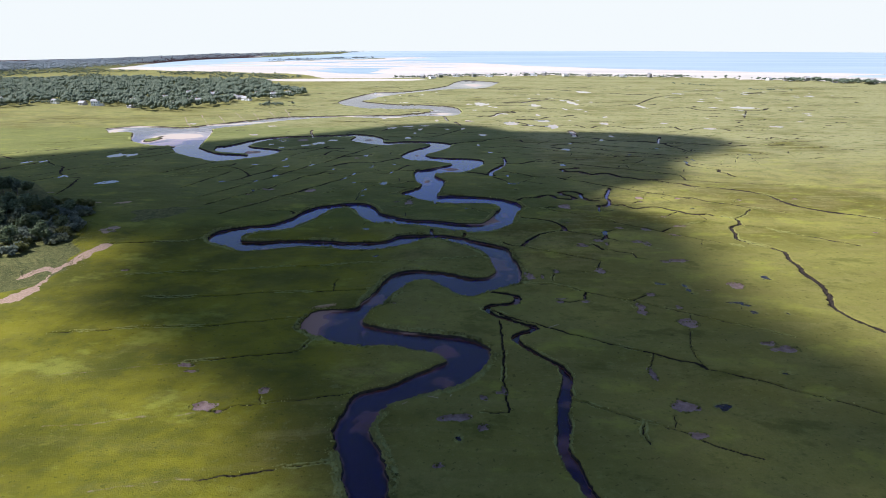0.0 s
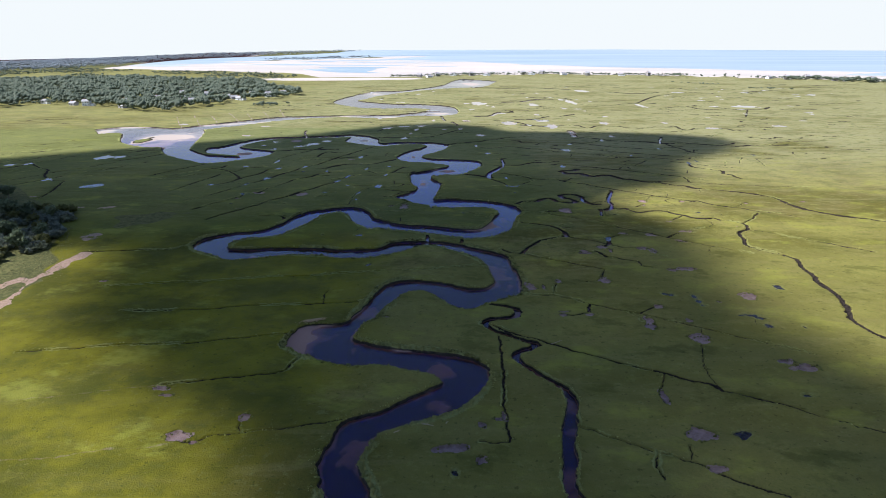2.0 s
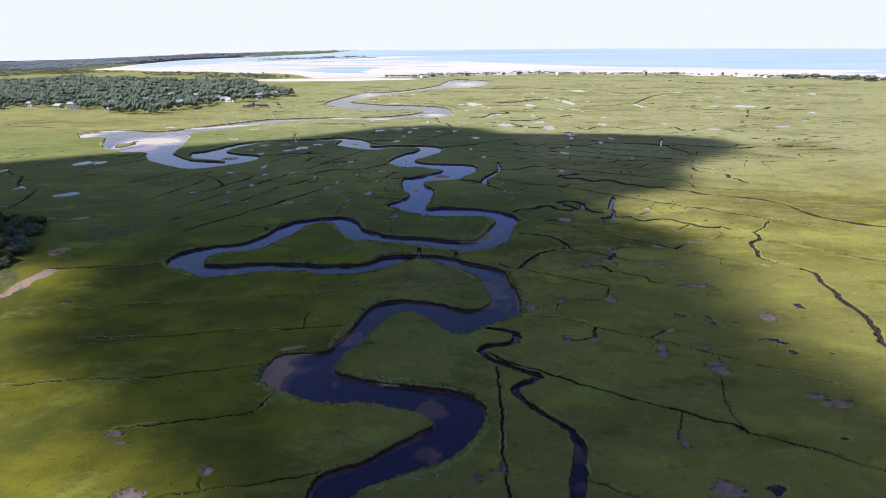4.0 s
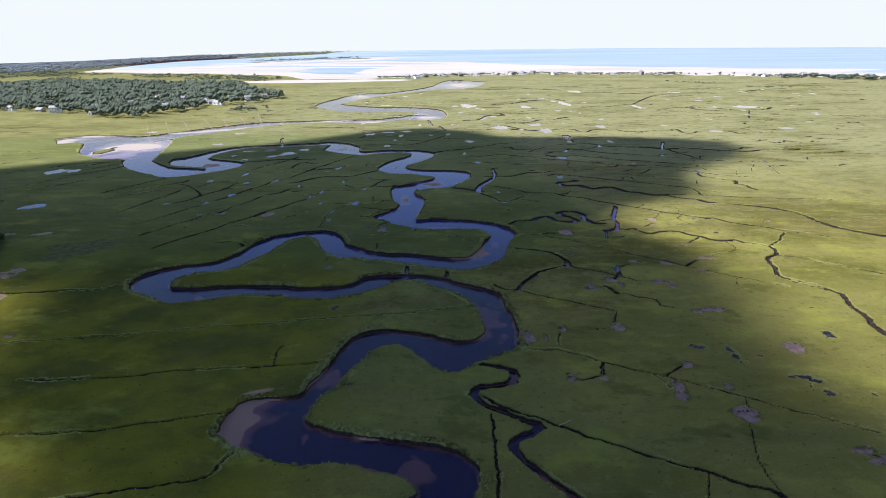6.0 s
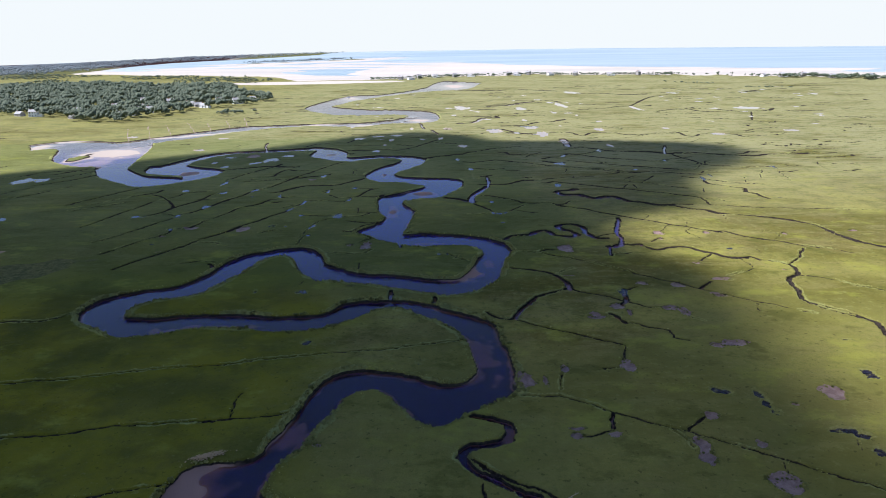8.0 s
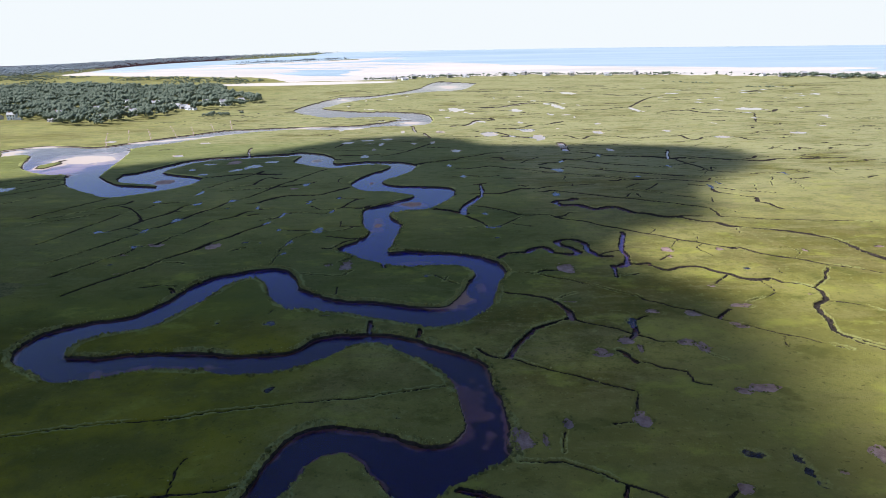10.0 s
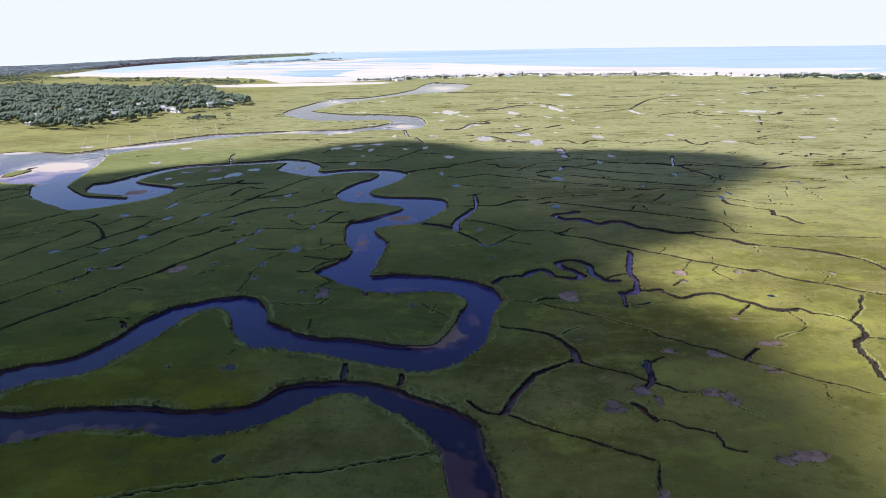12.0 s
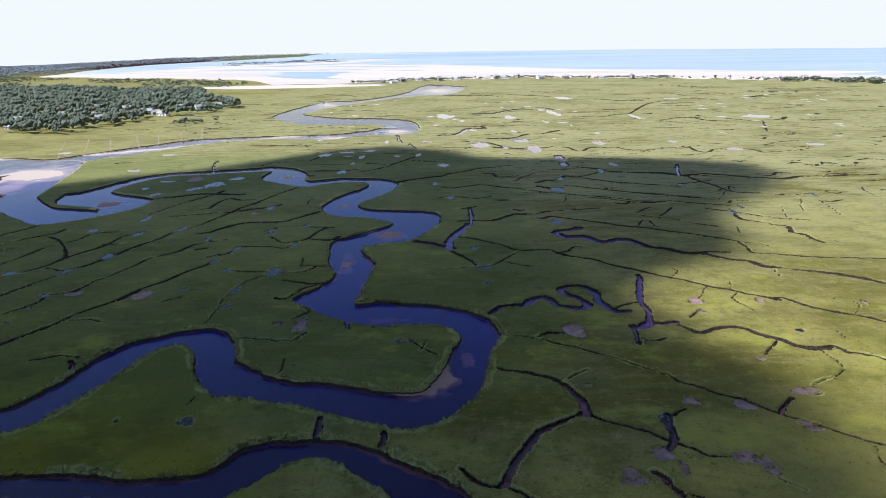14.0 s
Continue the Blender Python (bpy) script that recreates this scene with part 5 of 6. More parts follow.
def cloud(shape, base, seed, soft, dense=1.0):
    """A fair-weather cloud over the given outline of its shade on the ground."""
    r = np.random.default_rng(seed)
    xs, ys = [p[0] for p in shape], [p[1] for p in shape]
    gap = 7.5
    px, py = np.meshgrid(np.arange(min(xs) - 60, max(xs) + 60, gap), np.arange(min(ys) - 60, max(ys) + 60, gap))
    px, py = px + 0.15 * gap * (r.random(px.shape) - 0.5), py + 0.15 * gap * (r.random(px.shape) - 0.5)
    d = in_shape(px, py, shape) - 7 + 7 * value_noise(px, py, 60, seed)
    # thinner towards the far side and over the lower right bank
    thick = 0.992 - 0.05 * step(py, 215, 400) - 0.045 * step(px, 0, 80) * (1 - step(py, 240, 330)) - 0.015 * value_noise(px, py, 50, seed + 1)
    soft = np.where(py > 250, 0.4 * soft, soft)
    cover = dense * thick * np.clip(0.5 + d / (2 * soft), 0, 1)
    rad = 0.98 * gap * np.where(cover > 0.785, 0.707 - 0.207 * np.sqrt(np.clip(1 - cover, 0, 1) / 0.2146), np.sqrt(cover / np.pi))
    keep = rad > 0.08 * gap
    px, py, d, rad = px[keep], py[keep], d[keep], rad[keep]
    h = base + np.clip(d, 0, 60) * r.random(px.shape)
    c = np.stack([px + h * sun_dir.x / sun_dir.z, py + h * sun_dir.y / sun_dir.z, h], 1)
    ob = new("cloud", clumps("cloud", c, rad, CLOUD, seed, 0.06))
    return tagged(ob, "white fair-weather cloud drifting over the marsh", "cloud", kind="stuff")


cloud([(-30, 40), (-50, 86), (-62, 106), (-82, 118), (-96, 142), (-124, 170), (-143, 222), (-178, 245), (-245, 285), (-360, 375), (-340, 440), (-253, 485), (-220, 500),
       (-145, 554), (-98, 588), (-54, 629), (-3, 647), (52, 617), (67, 582), (113, 574), (161, 577), (203, 563), (230, 537), (237, 503), (209, 454), (176, 431),
       (157, 403), (152, 375), (137, 351), (107, 337), (92, 318), (98, 292), (108, 276), (108, 245), (106, 213), (104, 172), (116, 140), (132, 90), (130, 10), (-20, 0)], 1500, 3, 14)
cloud([(-60, 80), (-88, 118), (-98, 142), (-124, 170), (-140, 215), (-158, 212), (-142, 165), (-122, 130), (-100, 80)], 1500, 9, 14, 0.3)
cloud([(104, 130), (100, 215), (110, 245), (135, 232), (150, 200), (160, 150), (150, 90), (125, 90)], 1500, 10, 16, 0.12)


# ---- still pools ----
def pool(x, y, rx, ry, seed):
    r = np.random.default_rng(seed)
    n = 20
    a = np.arange(n) * 2 * np.pi / n
    q = 1.35 + 0.1 * r.random(n)
    bm = bmesh.new()
    bm.faces.new([bm.verts.new((x + rx * c * k + 0.5 * c, y + ry * s * k + 0.5 * s, POOL_Z - 0.004 * (seed % 7))) for c, s, k in zip(np.cos(a), np.sin(a), q)])
    return tagged(new("pool", mesh_of("pool", bm, POOL)), "small still pool in the marsh grass", "water", kind="structure")


for n, p in enumerate(POOLS):
    pool(*p, n)


# ---- tall cordgrass on the river banks ----
def bank_clumps():
    r = np.random.default_rng(8)
    pos, rad = [], []
    for line in BANKS:
        for a, b in ((line[:, :2], line[:, 2:]), (line[:, 2:], line[:, :2])):
            out = a - b
            out = out / (np.linalg.norm(out, axis=1)[:, None] + 1e-6)
            for p, q, o in zip(a[:-1], a[1:], out[:-1]):
                if p[1] > 400 or p[1] < 78:
                    continue
                length = np.hypot(*(q - p))
                for n in range(int(length * 11)):
                    s, d = r.random(), 0.05 + 2.0 * r.random() ** 1.7
                    pos.append((*(p + (q - p) * s + o * d), d))
                    rad.append((0.12 + 0.24 * r.random() ** 2) * (1.25 - 0.3 * d))
    for line, half, wide in EDGES:
        half = np.broadcast_to(half, (len(line),))
        for p, q, w in zip(line[:-1], line[1:], half[:-1]):
            if p[1] > 330 or p[1] < 78:
                continue
            length = np.hypot(*(q - p))
            o = np.array([q[1] - p[1], p[0] - q[0]]) / (length + 1e-6)
            for n in range(int(length * 5 * wide)):
                d = (w + 0.1 + 0.55 * wide * r.random() ** 1.7) * (1 if r.random() < 0.5 else -1)
                pos.append((*(p + (q - p) * r.random() + o * d), d))
                rad.append(0.09 + 0.17 * r.random() ** 2)
    pos = np.array(pos)
    wx, wy = warp(pos[:, 0], pos[:, 1])
    x, y = pos[:, 0] - wx, pos[:, 1] - wy
    z = np.array([ground_z(a, b) for a, b in zip(x, y)])
    f = value_noise(x, y, 13, 71) + 0.5 * value_noise(x, y, 5, 72)
    keep = (z > -0.45) & (r.random(len(z)) < 0.15 + 0.85 * step(f, -0.25, 0.45))
    return np.stack([x, y, np.maximum(z, -0.1) + 0.08], 1)[keep], np.array(rad)[keep]


c, q = bank_clumps()
tagged(new("cordgrass", clumps("cordgrass", c, q, CORDGRASS, 5, 0.5, True, 1.3)), "tall bright green cordgrass fringing the river banks", "grass", kind="stuff")


# rounded tussocks that stand along the river banks and round the bare pans
def tussocks():
    r = np.random.default_rng(28)
    pos, rad = [], []
    for line in BANKS:
        for a, b in ((line[:, :2], line[:, 2:]), (line[:, 2:], line[:, :2])):
            out = a - b
            out = out / (np.linalg.norm(out, axis=1)[:, None] + 1e-6)
            for p, q, o in zip(a[:-1], a[1:], out[:-1]):
                if p[1] > 330 or p[1] < 78:
                    continue
                for n in range(int(np.hypot(*(q - p)) * 1.7)):
                    pos.append(p + (q - p) * r.random() + o * (0.15 + 1.3 * r.random() ** 2))
                    rad.append(0.3 + 0.5 * r.random() ** 2)
    pos = np.array(pos)
    wx, wy = warp(pos[:, 0], pos[:, 1])
    x, y = pos[:, 0] - wx, pos[:, 1] - wy
    f = value_noise(x, y, 17, 81) + 0.6 * value_noise(x, y, 6, 82)
    keep = r.random(len(x)) < step(f, -0.1, 0.5)
    x, y, rad = list(x[keep]), list(y[keep]), list(np.array(rad)[keep])
    for px, py, rx, ry in PANS:
        if py > 330:
            continue
        for n in range(int(10 + 5 * (rx + ry))):
            a, d = 6.3 * r.random(), 0.85 + 0.4 * r.random()
            x.append(px + rx * d * math.cos(a)), y.append(py + ry * d * math.sin(a)), rad.append(0.1 + 0.24 * r.random() ** 2)
    z = np.array([ground_z(a, b) for a, b in zip(x, y)])
    ok = z > -0.5
    return np.stack([x, y, z], 1)[ok], np.array(rad)[ok]


c, q = tussocks()
me = clumps("tussocks", c, q, TUSSOCK, 29, 0.3, False, 0.75)
me.polygons.foreach_set("use_smooth", np.ones(len(me.polygons), bool))
tagged(new("tussocks", me), "rounded green grass tussocks along the muddy banks", "grass", kind="stuff")

# a heap of dry reed washed up on the bank
rw = np.random.default_rng(41)
n = 420
along, off = rw.normal(size=n) * 1.5, rw.normal(size=n) * 0.45
hx, hy = -40.6 + along, 171.4 + 0.35 * along + off
reed = np.stack([hx, hy, [ground_z(a, b) for a, b in zip(hx, hy)]], 1) + np.stack([0 * hx, 0 * hx, 0.1 + 0.35 * np.exp(-off ** 2) * rw.random(n)], 1)
tagged(new("dry_reed_heap", clumps("dry_reed_heap", reed, 0.08 + 0.16 * rw.random(n), DRYREED, 42, 0.6, True, 0.5)),
       "pale heap of dry reed washed up on the bank", "reed", kind="stuff")


# ---- trees ----
def cone_between(bm, a, b, r0, r1, n=6):
    a, b = Vector(a), Vector(b)
    q = (b - a).to_track_quat("Z", "Y")
    ring = [[bm.verts.new(p + q @ Vector((r * math.cos(t), r * math.sin(t), 0))) for t in [k * 2 * math.pi / n for k in range(n)]]
            for p, r in ((a, r0), (b, r1))]
    for k in range(n):
        bm.faces.new((ring[0][k], ring[0][(k + 1) % n], ring[1][(k + 1) % n], ring[1][k]))
    bm.faces.new(ring[1])


def tree(seed, height, spread, leaf, kind, label, sprays=46):
    """A tree: a tapered trunk with limbs, and a crown of many small leaf sprays."""
    r = random.Random(seed)
    root = new(kind)
    bm = bmesh.new()
    top = Vector((r.uniform(-0.4, 0.4), r.uniform(-0.4, 0.4), height * 0.8))
    cone_between(bm, (0, 0, -0.3), top * 0.5, 0.045 * height * 0.5, 0.02 * height, 8)
    cone_between(bm, top * 0.5, top, 0.02 * height, 0.006 * height, 6)
    tips = [top]
    for k in range(7):
        s = r.uniform(0.3, 0.8)
        t = 2.4 * k + r.uniform(-0.4, 0.4)
        d = spread * r.uniform(0.5, 0.95)
        tip = top * s + Vector((math.cos(t) * d, math.sin(t) * d, height * r.uniform(0.08, 0.25)))
        cone_between(bm, top * s, tip, 0.012 * height, 0.004 * height, 5)
        tips += [tip, tip * 0.6 + top * s * 0.4]
    part("trunk", bm, BARK, root, "grey bark trunk and limbs")
    bm = bmesh.new()
    for tip in tips:
        big = spread * r.uniform(0.35, 0.55)
        for k in range(sprays):
            v = Vector((r.gauss(0, 1), r.gauss(0, 1), r.gauss(0, 0.7))).normalized() * big * r.uniform(0.55, 1.05)
            p = tip + v
            size = r.uniform(0.22, 0.5) * math.sqrt(46 / sprays)
            q = Euler((r.uniform(-1, 1), r.uniform(-1, 1), r.uniform(0, 6.3))).to_matrix()
            bm.faces.new([bm.verts.new(p + q @ Vector(w) * size) for w in ((-1, -0.6, 0), (0.2, -0.9, 0.25), (1, 0.3, 0), (0, 0.9, 0.3))])
    part("crown", bm, leaf, root)
    return tagged(root, label, "tree", "trees at the marsh edge")


SPECIES = [tree(11, 8.0, 2.9, LEAF, "oak_tree", "dark green oak tree at the marsh edge"),
           tree(12, 6.5, 2.6, LEAF, "oak_tree", "low spreading dark oak tree at the marsh edge"),
           tree(13, 7.5, 2.0, PINE, "cedar_tree", "dark dense cedar tree beside the marsh"),
           tree(14, 3.4, 2.2, SHRUBLEAF, "wild_shrub", "yellow-green bushy shrub on the sandy bank"),
           tree(15, 3.0, 1.8, GREYLEAF, "bayberry_bush", "grey-green bayberry bush among the trees")]
SCRUB = tree(16, 3.2, 2.3, SCRUBLEAF, "scrub_bush", "dense dark scrub bush at the marsh edge", 18)
r = random.Random(21)
SHRUB_EDGE = ([210, 222, 231, 242, 268, 294, 302], [-178, -161, -159, -157, -164, -176, -200])
spots = []
while len(spots) < 150:
    x, y = r.uniform(-262, -156), r.uniform(212, 302)
    if x > np.interp(y, *SHRUB_EDGE) or min([9.0] + [math.hypot(x - a, y - b) for a, b in spots]) < 3.0:
        continue
    spots.append((x, y))
spots += [(-238 + 3.2 * k, 326 + r.uniform(-6, 6)) for k in range(5)] + [(-250 + 3 * k, 322 + r.uniform(-8, 8)) for k in range(5)]
first = [True] * 5
for x, y in spots:
    margin = float(np.interp(y, *SHRUB_EDGE)) - x if y < 310 else 20
    k = r.choice([0, 1, 2, 1]) if margin > 26 or y > 310 else r.choice([3, 4, 1, 4]) if margin > 6 else r.choice([3, 4, 3])
    m = pose(x, y, ground_z(x, y) - 0.1, 0, 0, r.uniform(0, 360)) @ Matrix.Diagonal((*[r.uniform(0.95, 1.4)] * 3, 1))
    if first[k]:
        SPECIES[k].matrix_basis, first[k] = m, False
    else:
        c = copy_thing(SPECIES[k], m)
        c.matrix_basis = m


# low scrub between and before the trees
scrub = []
while len(scrub) < 260:
    x, y = r.uniform(-262, -150), r.uniform(212, 302)
    if x > float(np.interp(y, *SHRUB_EDGE)) + r.uniform(-3, 3):
        continue
    scrub.append((x, y))
for x, y in scrub:
    s = r.uniform(0.55, 1.0)
    m = pose(x, y, ground_z(x, y) - 0.5 * s, 0, 0, r.uniform(0, 360)) @ Matrix.Diagonal((1.25 * s, 1.25 * s, s, 1))
    c = copy_thing(r.choice([SCRUB, SCRUB, SPECIES[4]]), m)
    c.matrix_basis = m
SCRUB.matrix_basis = pose(-172, 246, ground_z(-172, 246) - 0.3)


# bleached logs stranded on the banks
def driftwood(x, y, length, thick, turn, seed):
    r = random.Random(seed)
    bm = bmesh.new()
    at = Vector((-length / 2, 0, thick * 0.8))
    rad = thick
    for k in range(5):
        to = at + Vector((length / 5, r.uniform(-0.12, 0.12), r.uniform(-0.03, 0.05)))
        cone_between(bm, at, to, rad, rad * 0.86, 7)
        if k in (1, 3):
            cone_between(bm, to, to + Vector((0.3, r.choice((-1, 1)) * r.uniform(0.3, 0.6), 0.2)), rad * 0.45, rad * 0.2, 5)
        at, rad = to, rad * 0.86
    ob = new("driftwood_log", mesh_of("driftwood_log", bm, DRIFTWOOD, False))
    ob.matrix_basis = pose(x, y, ground_z(x, y), 0, 0, turn)
    return tagged(ob, "bleached driftwood log stranded on the grassy bank", "driftwood", "driftwood on the banks")


driftwood(-6.6, 118.0, 2.6, 0.16, -18, 1)
driftwood(-13.0, 115.6, 1.5, 0.13, 40, 2)
driftwood(27.4, 156.6, 3.6, 0.13, 30, 3)
driftwood(-2.6, 119.0, 0.9, 0.12, 70, 4)


# tufts of beach grass and seedlings on the bank beside the sandy path
rt = np.random.default_rng(17)
tx, ty = -185 + 55 * rt.random(6000), 165 + 110 * rt.random(6000)
bank = -137 - 0.5 * np.abs(ty - 212)
keep = (tx < bank + 4 * rt.random(6000)) & (tx > bank - 26)
tx, ty = tx[keep], ty[keep]
tufts = [(a, b, ground_z(a, b) + 0.15) for a, b in zip(tx, ty)]
tagged(new("beach_grass", clumps("beach_grass", tufts, 0.09 + 0.22 * rt.random(len(tufts)) ** 2, BEACHGRASS, 18, 0.4, True, 0.6)),
       "rough tufts of grass and seedlings beside the sandy path", "grass", kind="stuff")


# ---- far woods, canopies only ----
def far_canopy(name, spots, size, material, label, seed, many=6, small=False):
    r = np.random.default_rng(seed)
    pos, rad = [], []
    for x, y in spots:
        z, h = ground_z(x, y), size * (0.5 + 0.95 * r.random())
        for k in range(many):
            a, d = r.random() * 6.3, h * 0.5 * r.random() ** 0.6
            pos.append((x + d * math.cos(a), y + d * math.sin(a), z + h * (0.5 + 0.2 * r.random())))
            rad.append(h * (0.15 + 0.09 * r.random()))
    me = clumps(name, pos, rad, material, seed, 0.3, small)
    me.polygons.foreach_set("use_smooth", np.ones(len(me.polygons), bool))
    return tagged(new(name, me), label, "trees", kind="stuff")


VILLAGE_WOOD = [(-312, 742), (-308, 788), (-285, 822), (-268, 885), (-222, 930), (-208, 975), (-222, 1035), (-290, 1120), (-357, 1310),
                (-520, 1350), (-664, 1440), (-900, 1340), (-1250, 1300), (-1250, 700), (-560, 790), (-505, 842), (-420, 812), (-380, 770)]
HOUSES = [(-339, 818, 3), (-322, 848, 1), (-356, 906, 2), (-384, 982, 1), (-337, 954, 0), (-290, 921, 2), (-277, 905, 3), (-273, 955, 1), (-249, 951, 0), (-240, 1006, 2),
          (-383, 893, 1), (-388, 800, 2), (-306, 936, 3), (-468, 837, 2), (-447, 829, 0), (-405, 845, 1), (-520, 864, 3), (-598, 874, 1)]
r2 = np.random.default_rng(31)
px, py = -1250 + 1050 * r2.random(30000), 690 + 760 * r2.random(30000)
inside = in_shape(px, py, VILLAGE_WOOD) > 0
wood = []
for x, y in zip(px[inside], py[inside]):
    if any(abs(x - hx) < 9 and -22 < y - hy < 7 for hx, hy, _ in HOUSES):
        continue
    wood.append((x, y))
wood = wood[:6500]
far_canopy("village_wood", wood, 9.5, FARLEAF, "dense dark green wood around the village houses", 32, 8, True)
far_canopy("marsh_thicket", [(-236 + 34 * r2.random() + 6 * r2.normal(), 812 + 20 * r2.random()) for n in range(26)], 4.5, FARLEAF, "low green thicket standing in the marsh", 33)
far_canopy("marsh_thicket", [(436 + 56 * s + 3 * r2.normal(), 1243 - 74 * s) for s in r2.random(26)] + [(504 + 67 * s, 1078 - 18 * s + 2 * r2.normal()) for s in r2.random(20)],
           3.0, FARLEAF, "thin rows of dark bushes on the far marsh", 34)
spots = []
while len(spots) < 1500:
    x, y = -1250 + 930 * r2.random(), 1390 + 620 * r2.random()
    if y < np.interp(x, *MARSH_END) - 40 and in_shape(np.array([x]), np.array([y]), VILLAGE_WOOD)[0] <= 0 and value_noise(np.array([x]), np.array([0.5 * y]), 70, 91)[0] > -0.25:
        spots.append((x, y))
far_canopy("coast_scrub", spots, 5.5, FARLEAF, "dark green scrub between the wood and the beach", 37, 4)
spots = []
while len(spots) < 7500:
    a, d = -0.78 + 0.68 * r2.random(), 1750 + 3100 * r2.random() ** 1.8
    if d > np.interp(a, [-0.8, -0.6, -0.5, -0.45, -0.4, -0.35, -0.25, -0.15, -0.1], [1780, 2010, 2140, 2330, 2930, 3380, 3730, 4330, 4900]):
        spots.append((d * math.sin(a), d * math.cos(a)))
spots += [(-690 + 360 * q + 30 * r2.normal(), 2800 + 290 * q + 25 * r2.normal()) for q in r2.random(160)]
far_canopy("far_woods", spots, 11, HAZED_COASTLEAF, "low wooded coast on the horizon", 35, 3, True)
spots = []
for n in range(950):
    x = -110 + 1160 * r2.random()
    if 520 < x < 640 and r2.random() < 0.85:
        continue
    spots.append((x, float(np.interp(x, *MARSH_END)) + 18 + 45 * r2.random()))
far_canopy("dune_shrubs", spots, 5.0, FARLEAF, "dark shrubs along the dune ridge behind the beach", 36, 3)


# ---- houses ----
def box(bm, x0, x1, y0, y1, z0, z1):
    v = [bm.verts.new((x, y, z)) for z in (z0, z1) for x, y in ((x0, y0), (x1, y0), (x1, y1), (x0, y1))]
    for f in ((3, 2, 1, 0), (4, 5, 6, 7), (0, 1, 5, 4), (1, 2, 6, 5), (2, 3, 7, 6), (3, 0, 4, 7)):
        bm.faces.new([v[k] for k in f])


def house(width, depth, storeys, walls, wing, label):
    """A gabled house with its walls, roof slopes, chimney, windows and door."""
    root = new("house")
    h, rise = 2.8 * storeys, depth * 0.36
    bm = bmesh.new()
    box(bm, -width / 2, width / 2, -depth / 2, depth / 2, -0.4, h)
    for s in (-1, 1):
        x = s * width / 2
        a = [bm.verts.new((x, -depth / 2, h)), bm.verts.new((x, depth / 2, h)), bm.verts.new((x, 0, h + rise))]
        bm.faces.new(a if s > 0 else a[::-1])
    if wing:
        box(bm, width / 2, width / 2 + 5, -depth / 3, depth / 3, -0.4, 2.7)
    part("wall", bm, walls, root)
    for s in (-1, 1):
        bm = bmesh.new()
        o, t = 0.4, 0.22
        y1, z1 = s * (depth / 2 + o), h - o * rise / (depth / 2)
        low = [(-width / 2 - o, y1, z1), (width / 2 + o, y1, z1), (width / 2 + o, 0, h + rise), (-width / 2 - o, 0, h + rise)]
        a = [bm.verts.new((x, y, z + 0.02)) for x, y, z in low]
        b = [bm.verts.new((x, y, z + t)) for x, y, z in low]
        bm.faces.new(a), bm.faces.new(b[::-1])
        for k in range(4):
            bm.faces.new((a[k], a[(k + 1) % 4], b[(k + 1) % 4], b[k]))
        bmesh.ops.recalc_face_normals(bm, faces=bm.faces)
        part("roof", bm, ROOF, root)
    if wing:
        bm = bmesh.new()
        box(bm, width / 2 - 0.1, width / 2 + 5.3, -depth / 3 - 0.3, depth / 3 + 0.3, 2.7, 2.95)
        part("roof", bm, ROOF, root, "flat grey wing roof")
    bm = bmesh.new()
    box(bm, -width / 4 - 0.5, -width / 4 + 0.5, -0.4, 0.5, h + rise * 0.5, h + rise + 1.0)
    part("chimney", bm, BRICK, root, "red brick chimney")
    n = max(3, int(width / 2.6))
    for level in range(storeys):
        for k in range(n):
            x, z = -width / 2 + (k + 0.5) * width / n, 2.8 * level + 0.9
            bm = bmesh.new()
            if level == 0 and k == n // 2:
                box(bm, x - 0.5, x + 0.5, -depth / 2 - 0.06, -depth / 2 + 0.02, 0.0, 2.05)
                part("door", bm, GLASS, root, "dark front door")
                continue
            box(bm, x - 0.5, x + 0.5, -depth / 2 - 0.05, -depth / 2 + 0.02, z, z + 1.3)
            w = part("window", bm, GLASS, root)
            bm = bmesh.new()
            box(bm, x - 0.62, x + 0.62, -depth / 2 - 0.09, -depth / 2 + 0.01, z - 0.14, z - 0.003)
            part("sill", bm, WHITE, w)
    return tagged(root, label, "house", "houses of the village")


KINDS = [house(9, 6.5, 2, WHITE, True, "white clapboard house with a low wing among trees"),
         house(7.5, 6, 2, WHITE, False, "white gabled house at the edge of the wood"),
         house(9, 7, 1, SHINGLE, False, "low grey shingled house at the marsh edge"),
         house(12, 7, 1, WHITE, True, "long low white house with a pale roof")]
BEACH = [house(9, 7, 2, SHINGLE, False, "grey shingled beach house on the dune"), house(10, 8, 1, WHITE, True, "white beach cottage on the dune ridge")]
for b in BEACH:
    tagged(b, group="beach houses on the dune")
used = set()
rh = random.Random(5)


def settle_house(kind, x, y):
    m = pose(x, y, ground_z(x, y) + 0.1, 0, 0, rh.uniform(-40, 40)) @ Matrix.Scale(1.0, 4)
    if kind in used:
        return copy_thing(kind, m)
    used.add(kind)
    kind.matrix_basis = m
    return kind


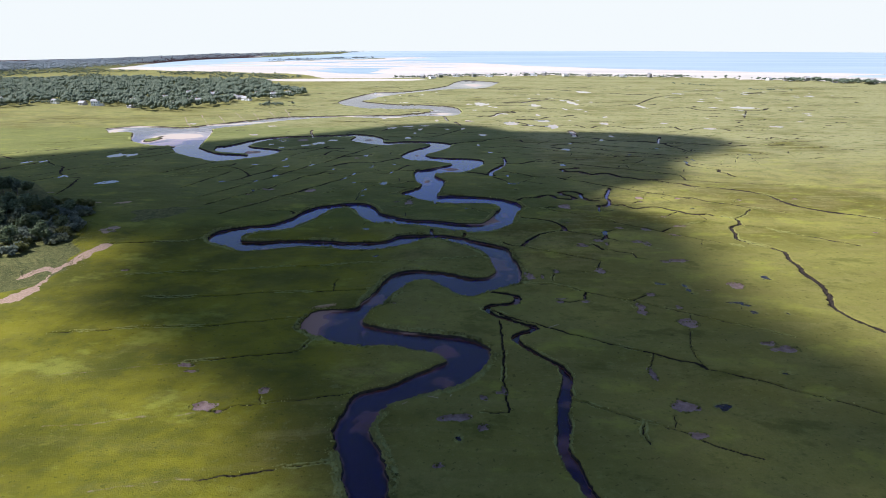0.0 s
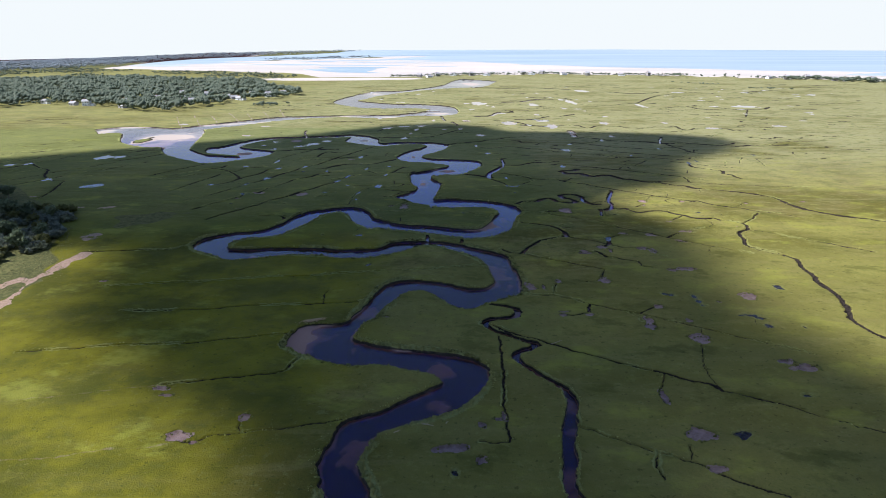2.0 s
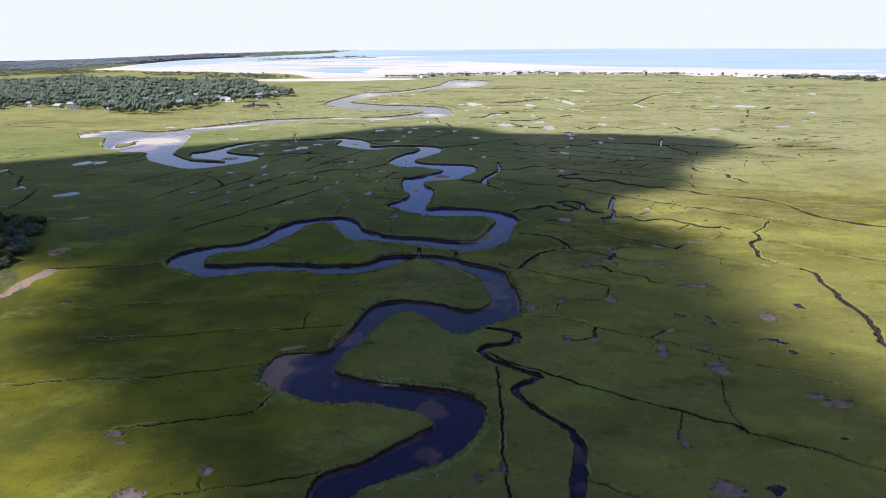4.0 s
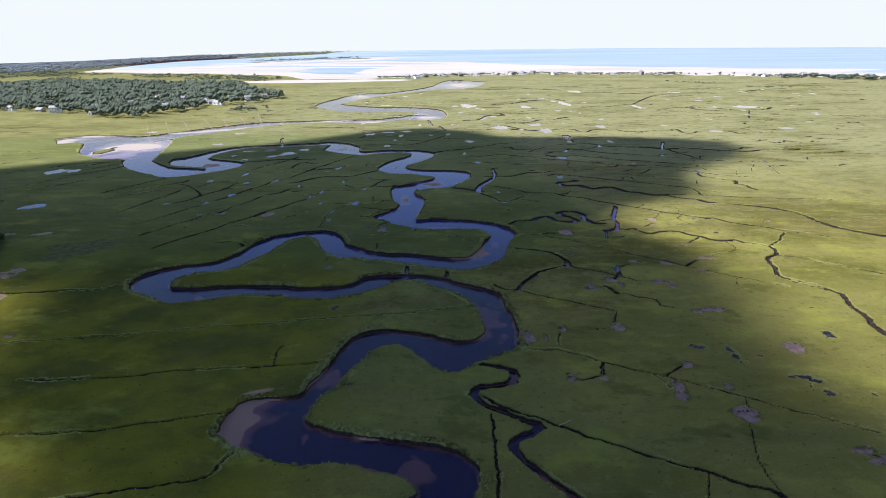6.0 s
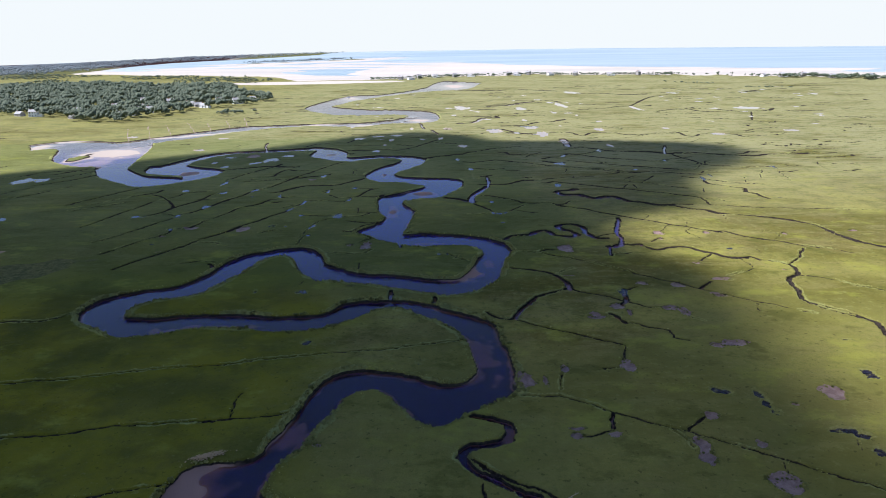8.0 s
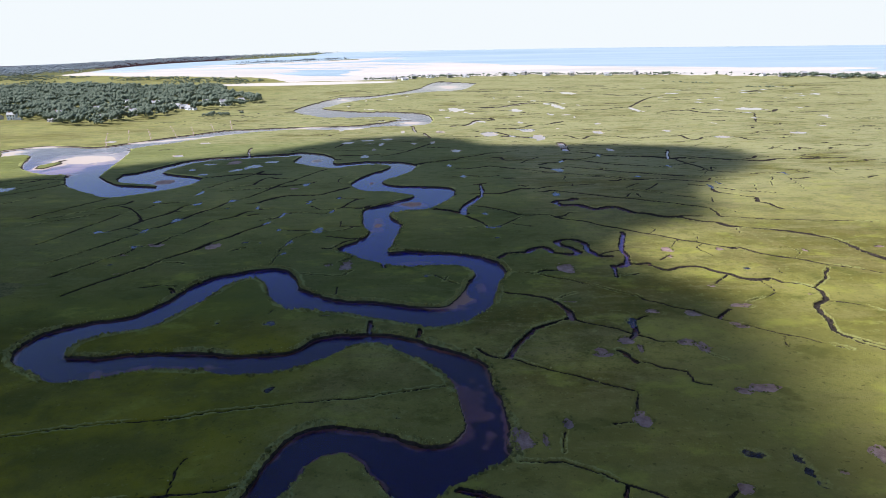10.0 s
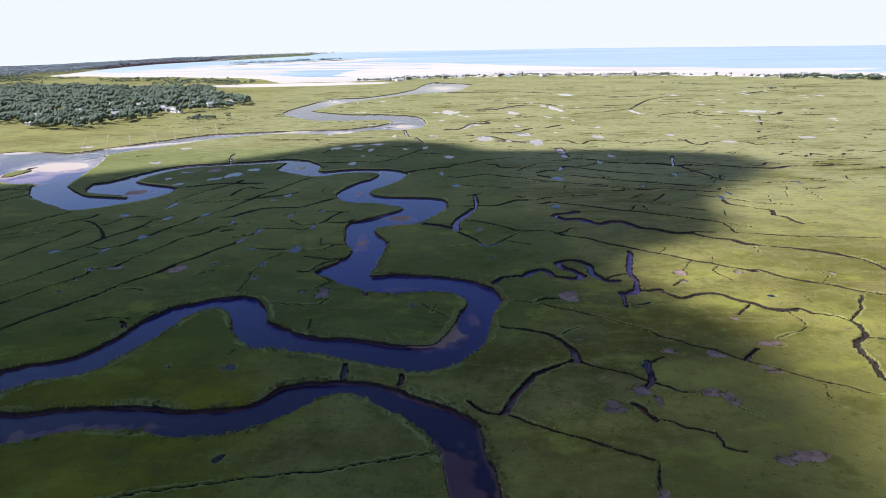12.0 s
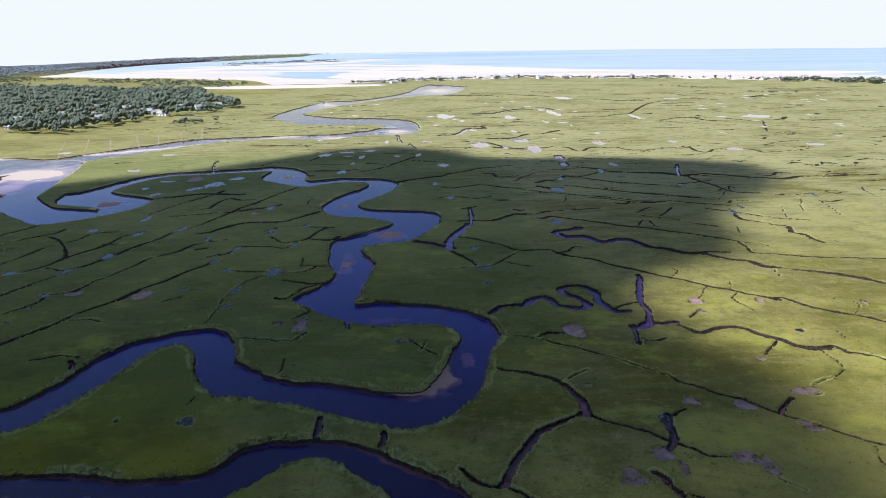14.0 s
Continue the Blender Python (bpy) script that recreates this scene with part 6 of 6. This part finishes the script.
for x, y, k in HOUSES:
    settle_house(KINDS[k], x, y)
for n, (x, up) in enumerate([(-45, 20), (-25, 8), (-6, 34), (28, 40), (70, 30), (103, 22), (188, 30), (203, 18), (231, 34), (275, 20), (330, 32), (395, 26), (448, 26),
                             (660, 30), (684, 20), (700, 42), (715, 26), (731, 40), (752, 24), (771, 36), (800, 28), (840, 30), (900, 30)]):
    settle_house(BEACH[n % 2], x, float(np.interp(x, *MARSH_END)) + up)

# the grove at the end of the dune, round the last houses
far_canopy("dune_grove", [(690 + 130 * q + 8 * r2.normal(), float(np.interp(690 + 130 * q, *MARSH_END)) + 8 + 40 * r2.random()) for q in r2.random(150)], 7.0, FARLEAF,
           "dark green grove round the last beach houses", 37, 6)


# ---- the moored boat ----
def boat(x, y, turn):
    """A small open motorboat: hull, console and outboard."""
    root = new("motorboat")
    bm = bmesh.new()
    rings = []
    for s, half, keel in ((-3.2, 1.05, -0.25), (-1.0, 1.2, -0.3), (1.2, 1.05, -0.28), (2.6, 0.6, -0.1), (3.4, 0.04, 0.35)):
        rings.append([bm.verts.new(p) for p in ((s, -half, 0.75), (s, -0.75 * half, 0.05), (s, 0, keel), (s, 0.75 * half, 0.05), (s, half, 0.75), (s, 0.8 * half, 0.7), (s, 0, 0.3), (s, -0.8 * half, 0.7))])
    for a, b in zip(rings[:-1], rings[1:]):
        for k in range(8):
            bm.faces.new((a[k], a[(k + 1) % 8], b[(k + 1) % 8], b[k]))
    bm.faces.new(rings[0]), bm.faces.new(rings[-1][::-1])
    bmesh.ops.recalc_face_normals(bm, faces=bm.faces)
    part("hull", bm, HULL, root)
    bm = bmesh.new()
    box(bm, -0.5, 0.5, -0.45, 0.45, 0.35, 1.45)
    bmesh.ops.bevel(bm, geom=bm.edges, offset=0.08, segments=2, affect="EDGES")
    part("console", bm, HULL, root)
    bm = bmesh.new()
    box(bm, -3.75, -3.2, -0.25, 0.25, 0.3, 1.2)
    bmesh.ops.bevel(bm, geom=bm.edges, offset=0.1, segments=2, affect="EDGES")
    part("outboard", bm, GLASS, root, "black outboard motor")
    root.matrix_basis = pose(x, y, WATER_Z - 0.05, 0, 0, turn)
    return tagged(root, "small white open motorboat moored by the river bank", "boat")


boat(-108, 1030, 40)
